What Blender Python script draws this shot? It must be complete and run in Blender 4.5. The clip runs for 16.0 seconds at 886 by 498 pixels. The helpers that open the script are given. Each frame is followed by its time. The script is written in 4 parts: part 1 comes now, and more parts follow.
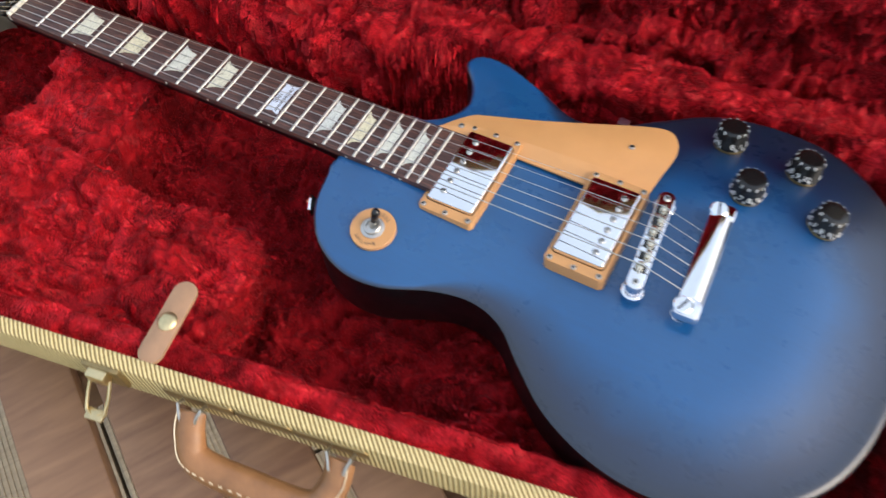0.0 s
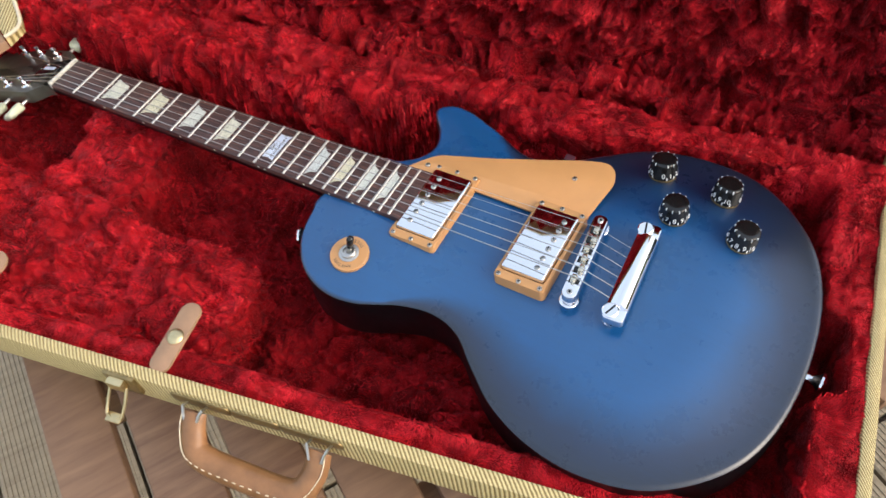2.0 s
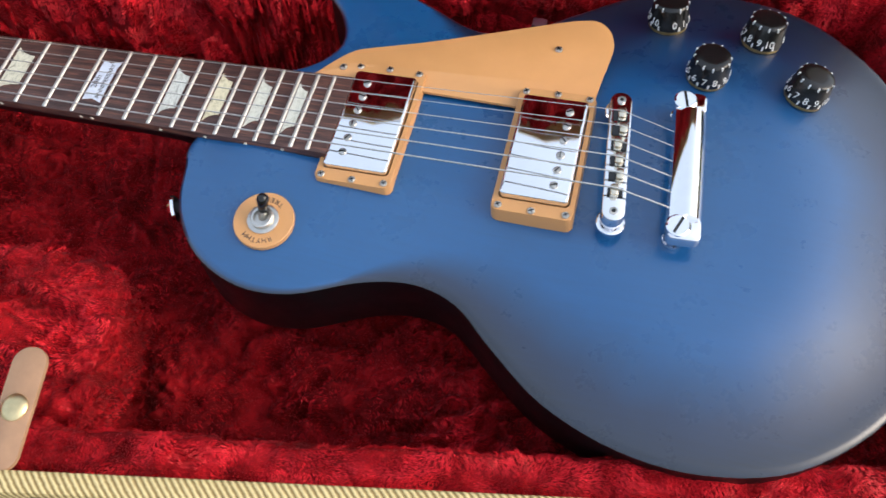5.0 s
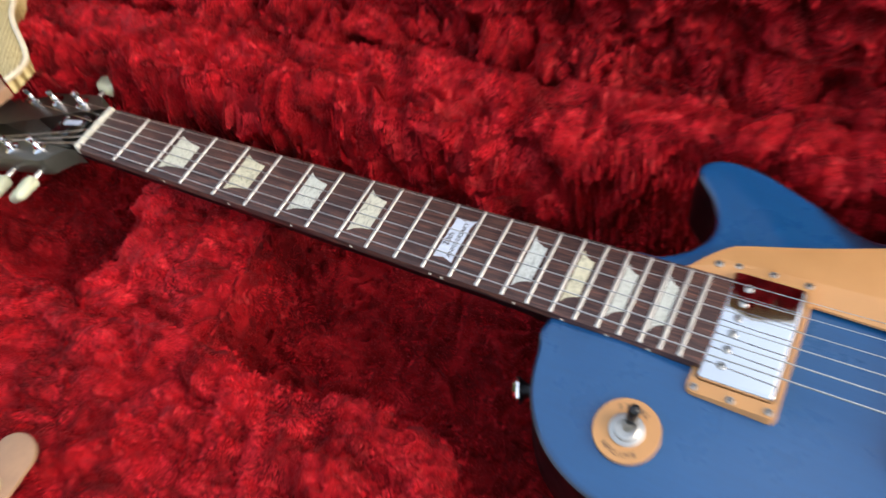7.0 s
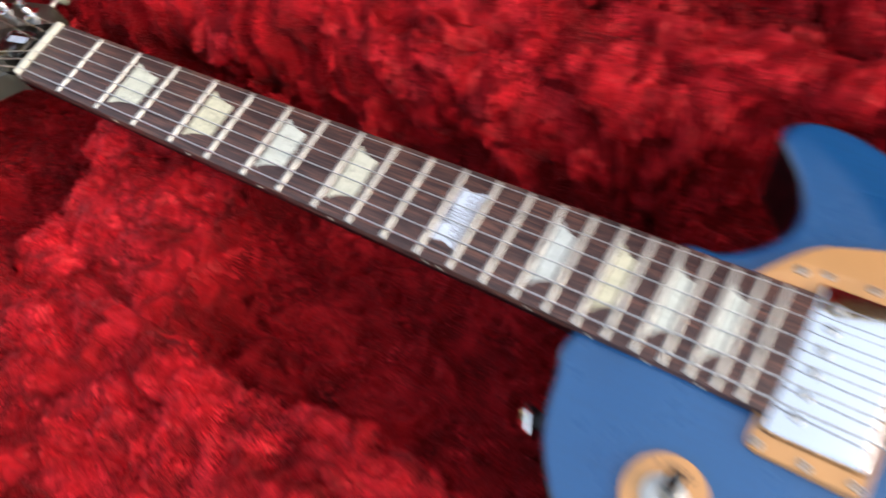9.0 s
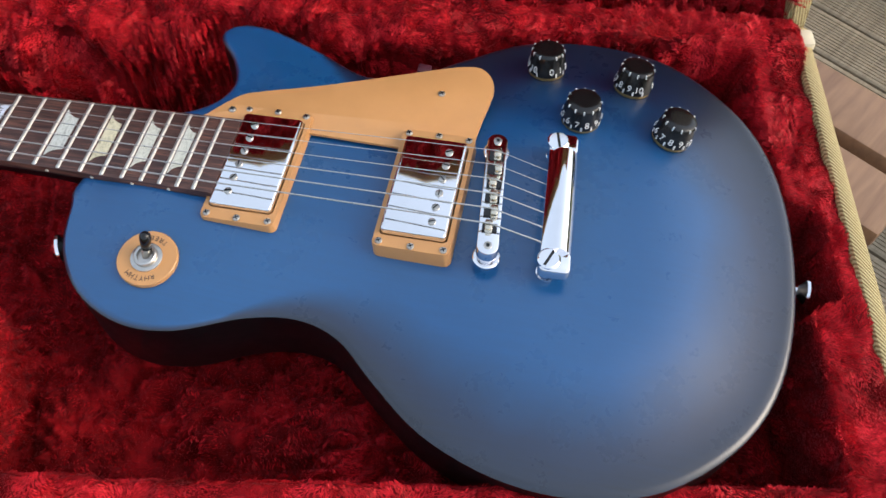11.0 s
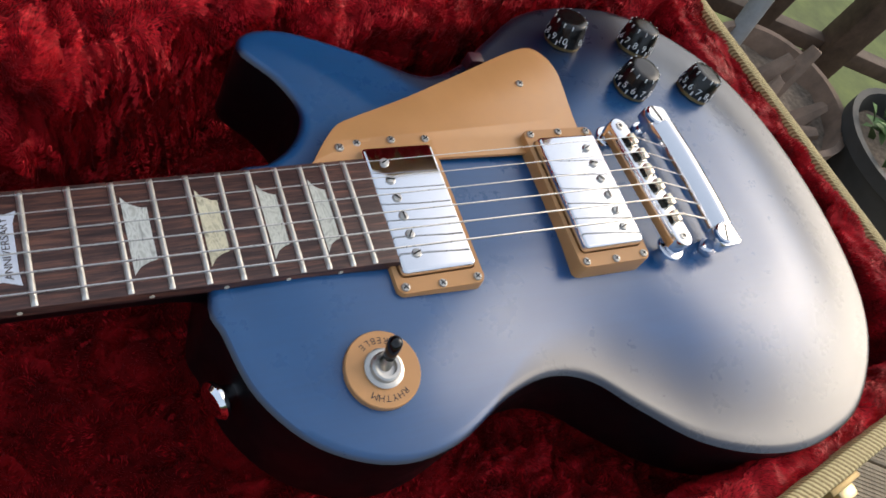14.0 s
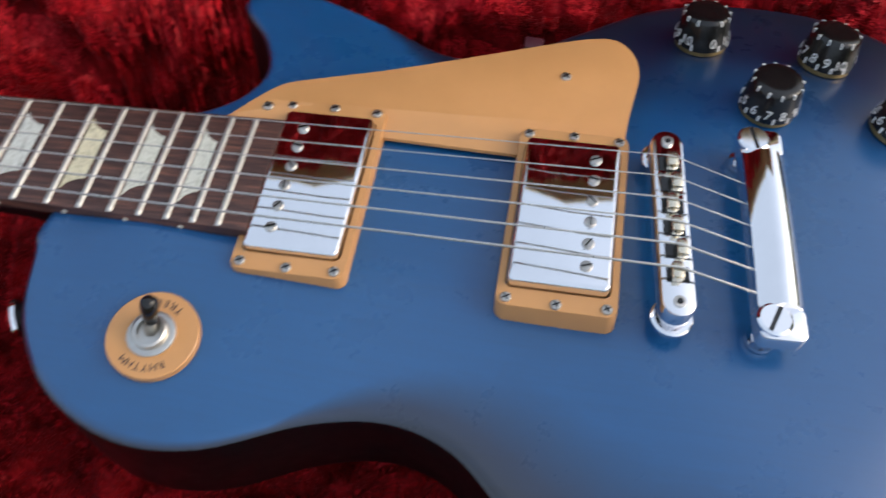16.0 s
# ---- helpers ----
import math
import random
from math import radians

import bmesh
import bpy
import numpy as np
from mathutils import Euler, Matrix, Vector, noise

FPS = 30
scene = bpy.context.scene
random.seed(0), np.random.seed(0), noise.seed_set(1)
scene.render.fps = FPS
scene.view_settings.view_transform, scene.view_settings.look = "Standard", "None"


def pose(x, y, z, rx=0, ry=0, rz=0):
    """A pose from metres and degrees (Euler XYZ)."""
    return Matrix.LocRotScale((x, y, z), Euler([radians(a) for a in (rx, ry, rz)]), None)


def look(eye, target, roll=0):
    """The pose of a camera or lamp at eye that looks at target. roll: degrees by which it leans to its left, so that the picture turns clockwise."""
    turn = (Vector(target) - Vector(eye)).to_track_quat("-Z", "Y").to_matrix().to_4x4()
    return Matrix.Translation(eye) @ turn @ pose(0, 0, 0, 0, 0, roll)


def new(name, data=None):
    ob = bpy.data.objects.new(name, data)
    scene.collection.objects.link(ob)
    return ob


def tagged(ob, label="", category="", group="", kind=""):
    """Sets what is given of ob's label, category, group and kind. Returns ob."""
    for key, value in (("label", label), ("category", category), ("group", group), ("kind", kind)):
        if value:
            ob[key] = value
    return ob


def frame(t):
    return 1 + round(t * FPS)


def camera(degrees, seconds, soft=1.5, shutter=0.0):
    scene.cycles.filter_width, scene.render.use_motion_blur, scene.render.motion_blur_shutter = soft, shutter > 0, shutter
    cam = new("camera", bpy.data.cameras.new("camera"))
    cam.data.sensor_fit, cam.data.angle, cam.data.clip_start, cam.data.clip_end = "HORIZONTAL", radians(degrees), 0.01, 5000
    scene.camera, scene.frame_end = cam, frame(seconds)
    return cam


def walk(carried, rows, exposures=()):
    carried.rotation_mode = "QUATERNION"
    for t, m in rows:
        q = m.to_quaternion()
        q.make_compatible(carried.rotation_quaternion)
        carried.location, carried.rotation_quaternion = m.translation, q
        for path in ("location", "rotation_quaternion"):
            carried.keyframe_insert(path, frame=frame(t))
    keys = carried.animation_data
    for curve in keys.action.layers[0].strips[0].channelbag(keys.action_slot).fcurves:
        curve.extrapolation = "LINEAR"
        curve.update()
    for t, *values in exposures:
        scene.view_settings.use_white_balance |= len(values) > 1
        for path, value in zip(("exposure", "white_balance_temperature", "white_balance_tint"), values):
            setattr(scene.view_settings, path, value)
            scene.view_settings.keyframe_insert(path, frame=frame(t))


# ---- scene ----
cam = camera(55.1, 16.0, shutter=0.5)
PATH = [
    (0, (0.667, -0.327, 0.626), (0.102, 0.525, -1.094), -4.7),
    (0.5, (0.737, -0.365, 0.682), (0.127, 0.517, -1.007), -5.1),
    (1, (0.744, -0.358, 0.722), (0.088, 0.503, -0.96), -8.3),
    (1.5, (0.766, -0.368, 0.724), (0.095, 0.498, -0.95), -9.3),
    (2, (0.764, -0.359, 0.689), (0.057, 0.541, -0.951), -9.8),
    (2.5, (0.778, -0.344, 0.626), (0.07, 0.57, -1.006), -10.3),
    (3, (0.748, -0.317, 0.563), (0.187, 0.638, -1.103), -7.4),
    (3.2, (0.714, -0.295, 0.539), (0.287, 0.723, -1.129), -3.0),
    (5.3, (0.587, -0.276, 0.508), (0.311, 0.607, -1.265), -3.7),
    (5.5, (0.575, -0.287, 0.521), (0.27, 0.597, -1.247), -4.8),
    (6, (0.583, -0.312, 0.603), (0.179, 0.623, -1.119), -6.3),
    (6.5, (0.556, -0.315, 0.603), (-0.05, 0.682, -1.021), -9.1),
    (7, (0.474, -0.245, 0.512), (-0.204, 0.678, -1.128), -11.1),
    (7.5, (0.409, -0.127, 0.36), (-0.332, 0.593, -1.352), -16.6),
    (8, (0.376, -0.073, 0.288), (-0.499, 0.459, -1.43), -26.3),
    (8.5, (0.371, -0.065, 0.32), (-0.504, 0.375, -1.424), -30.7),
    (9, (0.44, -0.147, 0.445), (-0.234, 0.501, -1.323), -17.9),
    (9.5, (0.582, -0.234, 0.485), (0.101, 0.681, -1.227), -6.0),
    (10, (0.666, -0.27, 0.518), (0.281, 0.712, -1.181), -3.1),
    (12.3, (0.519, -0.286, 0.501), (0.735, 0.767, -1.185), 14.8),
    (12.5, (0.493, -0.274, 0.485), (0.769, 0.784, -1.189), 16.4),
    (13, (0.44, -0.232, 0.474), (0.963, 0.739, -1.195), 22.8),
    (13.5, (0.319, -0.211, 0.445), (1.175, 0.654, -1.142), 33.6),
    (14, (0.281, -0.18, 0.408), (1.314, 0.604, -1.114), 39.6),
    (14.5, (0.288, -0.179, 0.394), (1.294, 0.648, -1.124), 38.2),
    (15, (0.432, -0.157, 0.398), (0.968, 0.723, -1.316), 26.9),
    (15.5, (0.542, -0.168, 0.381), (0.646, 0.839, -1.343), 9.7),
    (16, (0.56, -0.194, 0.384), (0.432, 0.852, -1.316), 3.1),
]
EXPOSURES = [(0, 1.44), (7.5, 1.44), (8.5, 1.62), (9.1, 1.62), (9.5, 1.25), (10, 1.27), (12.3, 1.30), (13.5, 0.92), (14.5, 0.77), (15.5, 0.97), (16, 1.07)]
walk(cam, [(t, look(eye, target, roll)) for t, eye, target, roll in PATH], EXPOSURES)
SKY, SUN = 0.15, 0.32

# world, sun, exposure
world = bpy.data.worlds.new("sky")
scene.world = world
world.use_nodes = True
wn = world.node_tree
sky = wn.nodes.new("ShaderNodeTexSky")
sky.sky_type = "NISHITA"
sky.sun_disc = False
sky.sun_elevation, sky.sun_rotation = radians(33), radians(86)
sky.air_density, sky.dust_density, sky.ozone_density = 1.0, 5.0, 1.0
cloud = wn.nodes.new("ShaderNodeMix")
cloud.data_type = "RGBA"
cloud.inputs[0].default_value = 0.6
cloud.inputs[7].default_value = (2.75, 3.12, 3.6, 1)  # even high cloud over the sky
wn.links.new(sky.outputs[0], cloud.inputs[6])
wn.links.new(cloud.outputs[2], wn.nodes["Background"].inputs[0])
wn.nodes["Background"].inputs[1].default_value = SKY
sun = new("sun", bpy.data.lights.new("sun", "SUN"))
sun.data.energy, sun.data.angle, sun.data.color = SUN, radians(36), (1.0, 0.94, 0.86)
sun.matrix_world = look((3.2, 0.2, 2.1), (0, 0, 0))


# ---- materials ----
def material(name, rough=0.5, metal=0.0, **more):
    m = bpy.data.materials.new(name)
    m.use_nodes = True
    b = m.node_tree.nodes["Principled BSDF"]
    b.inputs["Roughness"].default_value = rough
    b.inputs["Metallic"].default_value = metal
    for key, value in more.items():
        b.inputs[key.replace("_", " ")].default_value = value
    return m, m.node_tree, b


def node(tree, kind, **values):
    n = tree.nodes.new("ShaderNode" + kind)
    for key, value in values.items():
        n.inputs[key.replace("_", " ")].default_value = value
    return n


def coords(tree, scale=(1, 1, 1), turn=(0, 0, 0)):
    c = tree.nodes.new("ShaderNodeTexCoord")
    mp = tree.nodes.new("ShaderNodeMapping")
    mp.inputs["Scale"].default_value = scale
    mp.inputs["Rotation"].default_value = [radians(a) for a in turn]
    tree.links.new(c.outputs["Object"], mp.inputs[0])
    return mp.outputs[0]


def noise_tex(tree, at, scale, detail=4.0, rough=0.6, warp=0.0):
    n = node(tree, "TexNoise", Scale=scale, Detail=detail, Roughness=rough, Distortion=warp)
    tree.links.new(at, n.inputs["Vector"])
    return n.outputs["Fac"]


def ramp(tree, fac, *stops):
    r = tree.nodes.new("ShaderNodeValToRGB")
    e = r.color_ramp.elements
    while len(e) < len(stops):
        e.new(0.5)
    for el, (p, c) in zip(e, stops):
        el.position, el.color = p, (*c, 1)
    tree.links.new(fac, r.inputs[0])
    return r.outputs[0]


def bump(tree, bsdf, height, strength, distance=0.001, under=None):
    b = node(tree, "Bump", Strength=strength, Distance=distance)
    tree.links.new(height, b.inputs["Height"])
    if under is not None:
        tree.links.new(under.outputs[0], b.inputs["Normal"])
    tree.links.new(b.outputs[0], bsdf.inputs["Normal"])
    return b


def mixed(tree, fac, a, b, mode="MIX"):
    m = tree.nodes.new("ShaderNodeMix")
    m.data_type, m.blend_type = "RGBA", mode
    for k, v in ((0, fac), (6, a), (7, b)):
        if isinstance(v, (int, float)):
            m.inputs[k].default_value = v
        elif isinstance(v, tuple):
            m.inputs[k].default_value = (*v, 1)
        else:
            tree.links.new(v, m.inputs[k])
    return m.outputs[2]


def math_node(tree, op, a, b=None):
    m = tree.nodes.new("ShaderNodeMath")
    m.operation = op
    for k, v in ((0, a), (1, b)):
        if v is None:
            continue
        if isinstance(v, (int, float)):
            m.inputs[k].default_value = v
        else:
            tree.links.new(v, m.inputs[k])
    return m.outputs[0]


def mat_plush():
    m, t, b = material("red_plush", 0.75)
    at = coords(t)
    big = noise_tex(t, at, 28, 6, 0.62, 0.6)
    fine = noise_tex(t, coords(t, (1, 1.6, 1), (0, 0, 35)), 240, 4, 0.7, 0.8)
    f = math_node(t, "ADD", math_node(t, "MULTIPLY", big, 0.72), math_node(t, "MULTIPLY", fine, 0.28))
    # backing coloured darker than the fibres, to put shade into pits and gaps
    col = ramp(t, f, (0.36, (0.09, 0.001, 0.002)), (0.5, (0.2, 0.0025, 0.005)), (0.63, (0.42, 0.007, 0.012)))
    t.links.new(col, b.inputs["Base Color"])
    b.inputs["Sheen Weight"].default_value = 0.1
    b.inputs["Sheen Roughness"].default_value = 0.35
    b.inputs["Sheen Tint"].default_value = (1.0, 0.22, 0.25, 1)
    b.inputs["Specular IOR Level"].default_value = 0.12
    bump(t, b, f, 0.8, 0.005)
    return m


def mat_pile():
    m, t, b = material("red_plush_fibre", 0.45)
    g = t.nodes.new("ShaderNodeNewGeometry")
    n = noise_tex(t, coords(t), 30, 6, 0.62, 0.8)
    f = math_node(t, "ADD", math_node(t, "MULTIPLY", g.outputs["Random Per Island"], 0.15), math_node(t, "ADD", math_node(t, "MULTIPLY", n, 0.55), math_node(t, "MULTIPLY", noise_tex(t, coords(t), 130, 3, 0.6, 0.5), 0.3)))
    t.links.new(ramp(t, f, (0.36, (0.24, 0.003, 0.006)), (0.5, (0.47, 0.007, 0.014)), (0.64, (0.78, 0.02, 0.033))), b.inputs["Base Color"])
    b.inputs["Specular IOR Level"].default_value = 0.4
    b.inputs["Specular Tint"].default_value = (1.0, 0.35, 0.35, 1)
    b.inputs["Sheen Weight"].default_value = 0.1
    b.inputs["Sheen Tint"].default_value = (1.0, 0.3, 0.3, 1)
    return m


def mat_body():
    m, t, b = material("blue_burst_satin", 0.3)
    at = coords(t)
    e = t.nodes.new("ShaderNodeAttribute")
    e.attribute_name = "burst"
    blotch = noise_tex(t, at, 16, 4, 0.55)
    grain = noise_tex(t, coords(t, (3, 60, 3)), 9, 3, 0.6)
    f = math_node(t, "ADD", e.outputs["Fac"], math_node(t, "MULTIPLY", math_node(t, "SUBTRACT", blotch, 0.5), 0.35))
    col = ramp(t, f, (0.0, (0.003, 0.003, 0.005)), (0.38, (0.004, 0.014, 0.045)), (0.68, (0.003, 0.042, 0.125)), (1.0, (0.003, 0.075, 0.225)))
    col = mixed(t, math_node(t, "MULTIPLY", grain, 0.35), col, (0.003, 0.032, 0.09))
    t.links.new(col, b.inputs["Base Color"])
    r = ramp(t, noise_tex(t, at, 30, 6, 0.7), (0.3, (0.25, 0.25, 0.25)), (0.75, (0.34, 0.34, 0.34)))
    t.links.new(r, b.inputs["Roughness"])
    b.inputs["Coat Weight"].default_value = 0.75
    b.inputs["Coat IOR"].default_value = 1.5
    b.inputs["Coat Roughness"].default_value = 0.28
    bump(t, b, noise_tex(t, at, 90, 3, 0.5), 0.05, 0.001)
    return m


def mat_rosewood():
    m, t, b = material("rosewood", 0.5)
    at = coords(t, (6, 110, 60))
    g = noise_tex(t, at, 5, 5, 0.65, 0.4)
    p = noise_tex(t, coords(t, (14, 260, 100)), 8, 2, 0.5)
    col = ramp(t, g, (0.3, (0.022, 0.011, 0.011)), (0.5, (0.065, 0.03, 0.025)), (0.72, (0.2, 0.085, 0.055)))
    col = mixed(t, ramp(t, p, (0.28, (1, 1, 1)), (0.36, (0, 0, 0))), col, (0.012, 0.007, 0.007))
    t.links.new(col, b.inputs["Base Color"])
    bump(t, b, p, 0.25, 0.0004)
    return m


def mat_plain(name, colour, rough, metal=0.0, vary=0.12, scale=60, relief=0.05, **more):
    m, t, b = material(name, rough, metal, **more)
    n = noise_tex(t, coords(t), scale, 5, 0.6)
    lo, hi = tuple(c * (1 - vary) for c in colour), tuple(min(1, c * (1 + vary)) for c in colour)
    t.links.new(ramp(t, n, (0.3, lo), (0.7, hi)), b.inputs["Base Color"])
    t.links.new(ramp(t, n, (0.3, (rough * 0.85,) * 3), (0.7, (min(1, rough * 1.2),) * 3)), b.inputs["Roughness"])
    if relief:
        bump(t, b, n, relief, 0.0006)
    return m


def mat_pearl():
    m, t, b = material("pearl_inlay", 0.25)
    n = noise_tex(t, coords(t, (70, 30, 30)), 3.0, 3, 0.5, 2.5)
    o = t.nodes.new("ShaderNodeObjectInfo")
    tint = ramp(t, o.outputs["Random"], (0.0, (0.74, 0.72, 0.58)), (0.5, (0.68, 0.71, 0.7)), (1.0, (0.76, 0.7, 0.5)))
    col = mixed(t, 1.0, ramp(t, n, (0.3, (0.5, 0.5, 0.48)), (0.5, (0.95, 0.95, 0.93)), (0.65, (0.68, 0.68, 0.64))), tint, "MULTIPLY")
    t.links.new(col, b.inputs["Base Color"])
    return m


def mat_tweed(name, across, slope, pitch=105.0):
    """Diagonal two-tone woven cloth on the plane spanned by the two given axes."""
    m, t, b = material(name, 0.7)
    turns = {"xy": (0, 0, slope), "xz": (90, slope, 0), "yz": (0, 90, slope)}[across]
    at = coords(t, (1, 1, 1), turns)
    w = node(t, "TexWave", Scale=pitch, Distortion=1.2, Detail=2.0)
    w.inputs["Detail Scale"].default_value = 6.0
    t.links.new(at, w.inputs["Vector"])
    n = noise_tex(t, coords(t), 420, 3, 0.7)
    big = noise_tex(t, coords(t), 9, 4, 0.6)
    f = math_node(t, "ADD", math_node(t, "MULTIPLY", w.outputs["Fac"], 0.75), math_node(t, "MULTIPLY", n, 0.3))
    col = ramp(t, f, (0.2, (0.2, 0.125, 0.04)), (0.5, (0.5, 0.37, 0.15)), (0.85, (0.72, 0.59, 0.3)))
    col = mixed(t, math_node(t, "MULTIPLY", big, 0.3), col, (0.42, 0.33, 0.13))
    t.links.new(col, b.inputs["Base Color"])
    bump(t, b, f, 0.5, 0.0012)
    return m


def mat_wood(name, dark, light, along=(2.5, 30, 30), rough=0.6):
    m, t, b = material(name, rough)
    g = noise_tex(t, coords(t, along), 3, 6, 0.65, 0.5)
    blot = noise_tex(t, coords(t), 5, 4, 0.6)
    o = t.nodes.new("ShaderNodeObjectInfo")
    f = math_node(t, "ADD", math_node(t, "MULTIPLY", g, 0.6), math_node(t, "MULTIPLY", blot, 0.4))
    col = ramp(t, f, (0.32, dark), (0.68, light))
    col = mixed(t, math_node(t, "MULTIPLY", o.outputs["Random"], 0.35), col, tuple(c * 0.7 for c in light))
    t.links.new(col, b.inputs["Base Color"])
    bump(t, b, g, 0.25, 0.001)
    return m


PLUSH = mat_plush()
PILE = mat_pile()
BLUE = mat_body()
BLACK_LACQUER = mat_plain("black_side_lacquer", (0.002, 0.002, 0.003), 0.4, relief=0.02, Specular_IOR_Level=0.25)
HEAD_WOOD = mat_plain("dark_headstock_lacquer", (0.05, 0.046, 0.034), 0.35, relief=0.03)
ROSEWOOD = mat_rosewood()
FRET = mat_plain("nickel_fret_wire", (0.64, 0.62, 0.57), 0.45, 1.0, 0.06, 300)
CHROME = mat_plain("chrome", (0.86, 0.86, 0.88), 0.06, 1.0, 0.02, 80, 0.0)
STEEL = mat_plain("plain_steel", (0.56, 0.54, 0.5), 0.36, 1.0, 0.08, 200, 0.02)
STRING = mat_plain("wound_string", (0.6, 0.58, 0.55), 0.3, 1.0, 0.1, 900, 0.1)
CREAM = mat_plain("amber_cream_plastic", (0.54, 0.27, 0.1), 0.33, 0.0, 0.05, 40, 0.02)
PEARL = mat_pearl()
SILVER_PEARL = mat_plain("pale_blue_pearl", (0.62, 0.67, 0.76), 0.25, 0.0, 0.08, 120, 0.0)
BONE = mat_plain("bone_nut", (0.68, 0.64, 0.52), 0.4)
IVORY = mat_plain("aged_ivory_plastic", (0.62, 0.63, 0.44), 0.3)
BLACK_PLASTIC = mat_plain("black_plastic", (0.008, 0.008, 0.008), 0.14, relief=0.0)
KNOB_BLACK = mat_plain("clear_black_knob_plastic", (0.006, 0.006, 0.006), 0.22, relief=0.0)
KNOB_WHITE = mat_plain("white_knob_marking_and_reflection", (0.72, 0.72, 0.7), 0.4)
INK = mat_plain("dark_ink", (0.05, 0.035, 0.03), 0.6)
BRASS = mat_plain("aged_brass", (0.66, 0.53, 0.29), 0.35, 1.0, 0.2, 90)
BRONZE = mat_plain("dull_bronze_plate", (0.3, 0.22, 0.1), 0.45, 0.8, 0.25, 120)
LEATHER = mat_plain("tan_leather", (0.27, 0.125, 0.05), 0.38, 0.0, 0.25, 45, 0.25)
SUEDE = mat_plain("pale_tan_leather", (0.34, 0.195, 0.11), 0.55, 0.0, 0.15, 70, 0.2)
THREAD = mat_plain("cream_thread", (0.72, 0.62, 0.44), 0.8)
TWEED_TOP = mat_tweed("tweed_cloth_top", "xy", -20, 85.0)
TWEED_FRONT = mat_tweed("tweed_cloth_front", "xz", 38)
TWEED_END = mat_tweed("tweed_cloth_end", "xy", -30, 190.0)
TABLE_WOOD = mat_wood("brown_hardwood", (0.11, 0.05, 0.03), (0.29, 0.168, 0.095), (30, 3, 30))
DECK_WOOD = mat_wood("weathered_decking", (0.17, 0.125, 0.075), (0.42, 0.33, 0.215), (30, 2.5, 30), 0.75)
RAIL_WOOD = mat_wood("stained_rail_timber", (0.045, 0.026, 0.017), (0.16, 0.1, 0.065), (8, 8, 8), 0.65)
POT_DARK = mat_plain("black_plastic_pot", (0.05, 0.05, 0.048), 0.55, 0.0, 0.3, 20)
POT_CLAY = mat_plain("weathered_terracotta", (0.25, 0.17, 0.12), 0.85, 0.0, 0.4, 14, 0.4)
SOIL = mat_plain("dry_soil", (0.2, 0.155, 0.115), 0.95, 0.0, 0.55, 60, 0.8)
LEAF = mat_plain("green_leaf", (0.09, 0.17, 0.045), 0.5, 0.0, 0.5, 30)
GRASS = mat_plain("lawn_grass", (0.19, 0.22, 0.075), 0.9, 0.0, 0.4, 7, 0.8)
PETAL = mat_plain("pink_petal", (0.75, 0.12, 0.36), 0.6)
PIPE_GREY = mat_plain("grey_plastic_pipe", (0.3, 0.3, 0.29), 0.5)
LINT = mat_plain("white_lint", (0.8, 0.78, 0.74), 0.9)
FAR_GREEN = mat_plain("hedge_foliage", (0.06, 0.085, 0.03), 0.8, 0.0, 0.6, 5, 0.8)
SADDLE = mat_plain("worn_nickel_saddle", (0.72, 0.66, 0.52), 0.25, 1.0, 0.1, 200)
BRACKET = mat_plain("dark_plum_bracket", (0.06, 0.012, 0.02), 0.4)


# ---- mesh helpers ----
ORIGIN = {}


def thing(name, at, label, category, group="", turn=0.0, local=False):
    ob = new(name)
    ob.empty_display_size = 0.02
    ob.matrix_basis = pose(*at, 0, 0, turn)
    ORIGIN[ob.name] = Vector((0, 0, 0)) if local else Vector(at)
    return tagged(ob, label, category, group)


def root_of(ob):
    while ob.parent:
        ob = ob.parent
    return ob


def mesh_of(bm, name, mat, smooth=True):
    me = bpy.data.meshes.new(name)
    bm.normal_update()
    bm.to_mesh(me)
    bm.free()
    me.materials.append(mat)
    if smooth:
        me.polygons.foreach_set("use_smooth", [True] * len(me.polygons))
        me.set_sharp_from_angle(angle=radians(38))
    return me


def part(name, bm, mat, parent, label="", smooth=True):
    """Links a bmesh, in the coordinates of its thing's frame, as one mesh under parent."""
    off = ORIGIN[root_of(parent).name]
    bmesh.ops.translate(bm, verts=bm.verts, vec=-off)
    ob = new(name, mesh_of(bm, name, mat, smooth))
    ob.parent = parent
    return tagged(ob, label)


def place(name, me, parent, m, label=""):
    """Links shared mesh data as a part at pose m in the thing's frame."""
    ob = new(name, me)
    ob.parent = parent
    base = Matrix.Translation(-ORIGIN[root_of(parent).name])
    up, ob_up = Matrix.Identity(4), parent
    while ob_up.parent:
        up = ob_up.matrix_basis @ up
        ob_up = ob_up.parent
    ob.matrix_basis = up.inverted() @ base @ m
    return tagged(ob, label)


def box(bm, lo, hi, bevel=0.0, m=None, seg=2):
    made = bmesh.ops.create_cube(bm, size=1)["verts"]
    for v in made:
        v.co = Vector([lo[i] + (v.co[i] + 0.5) * (hi[i] - lo[i]) for i in range(3)])
    if bevel:
        edges = list({e for v in made for e in v.link_edges})
        made = bmesh.ops.bevel(bm, geom=edges, offset=bevel, segments=seg, profile=0.5, affect="EDGES")["verts"]
    if m is not None:
        vs = {v for v in made} if not bevel else {v for f in [f for v in made for f in v.link_faces] for v in f.verts}
        bmesh.ops.transform(bm, matrix=m, verts=list(vs))
    return bm


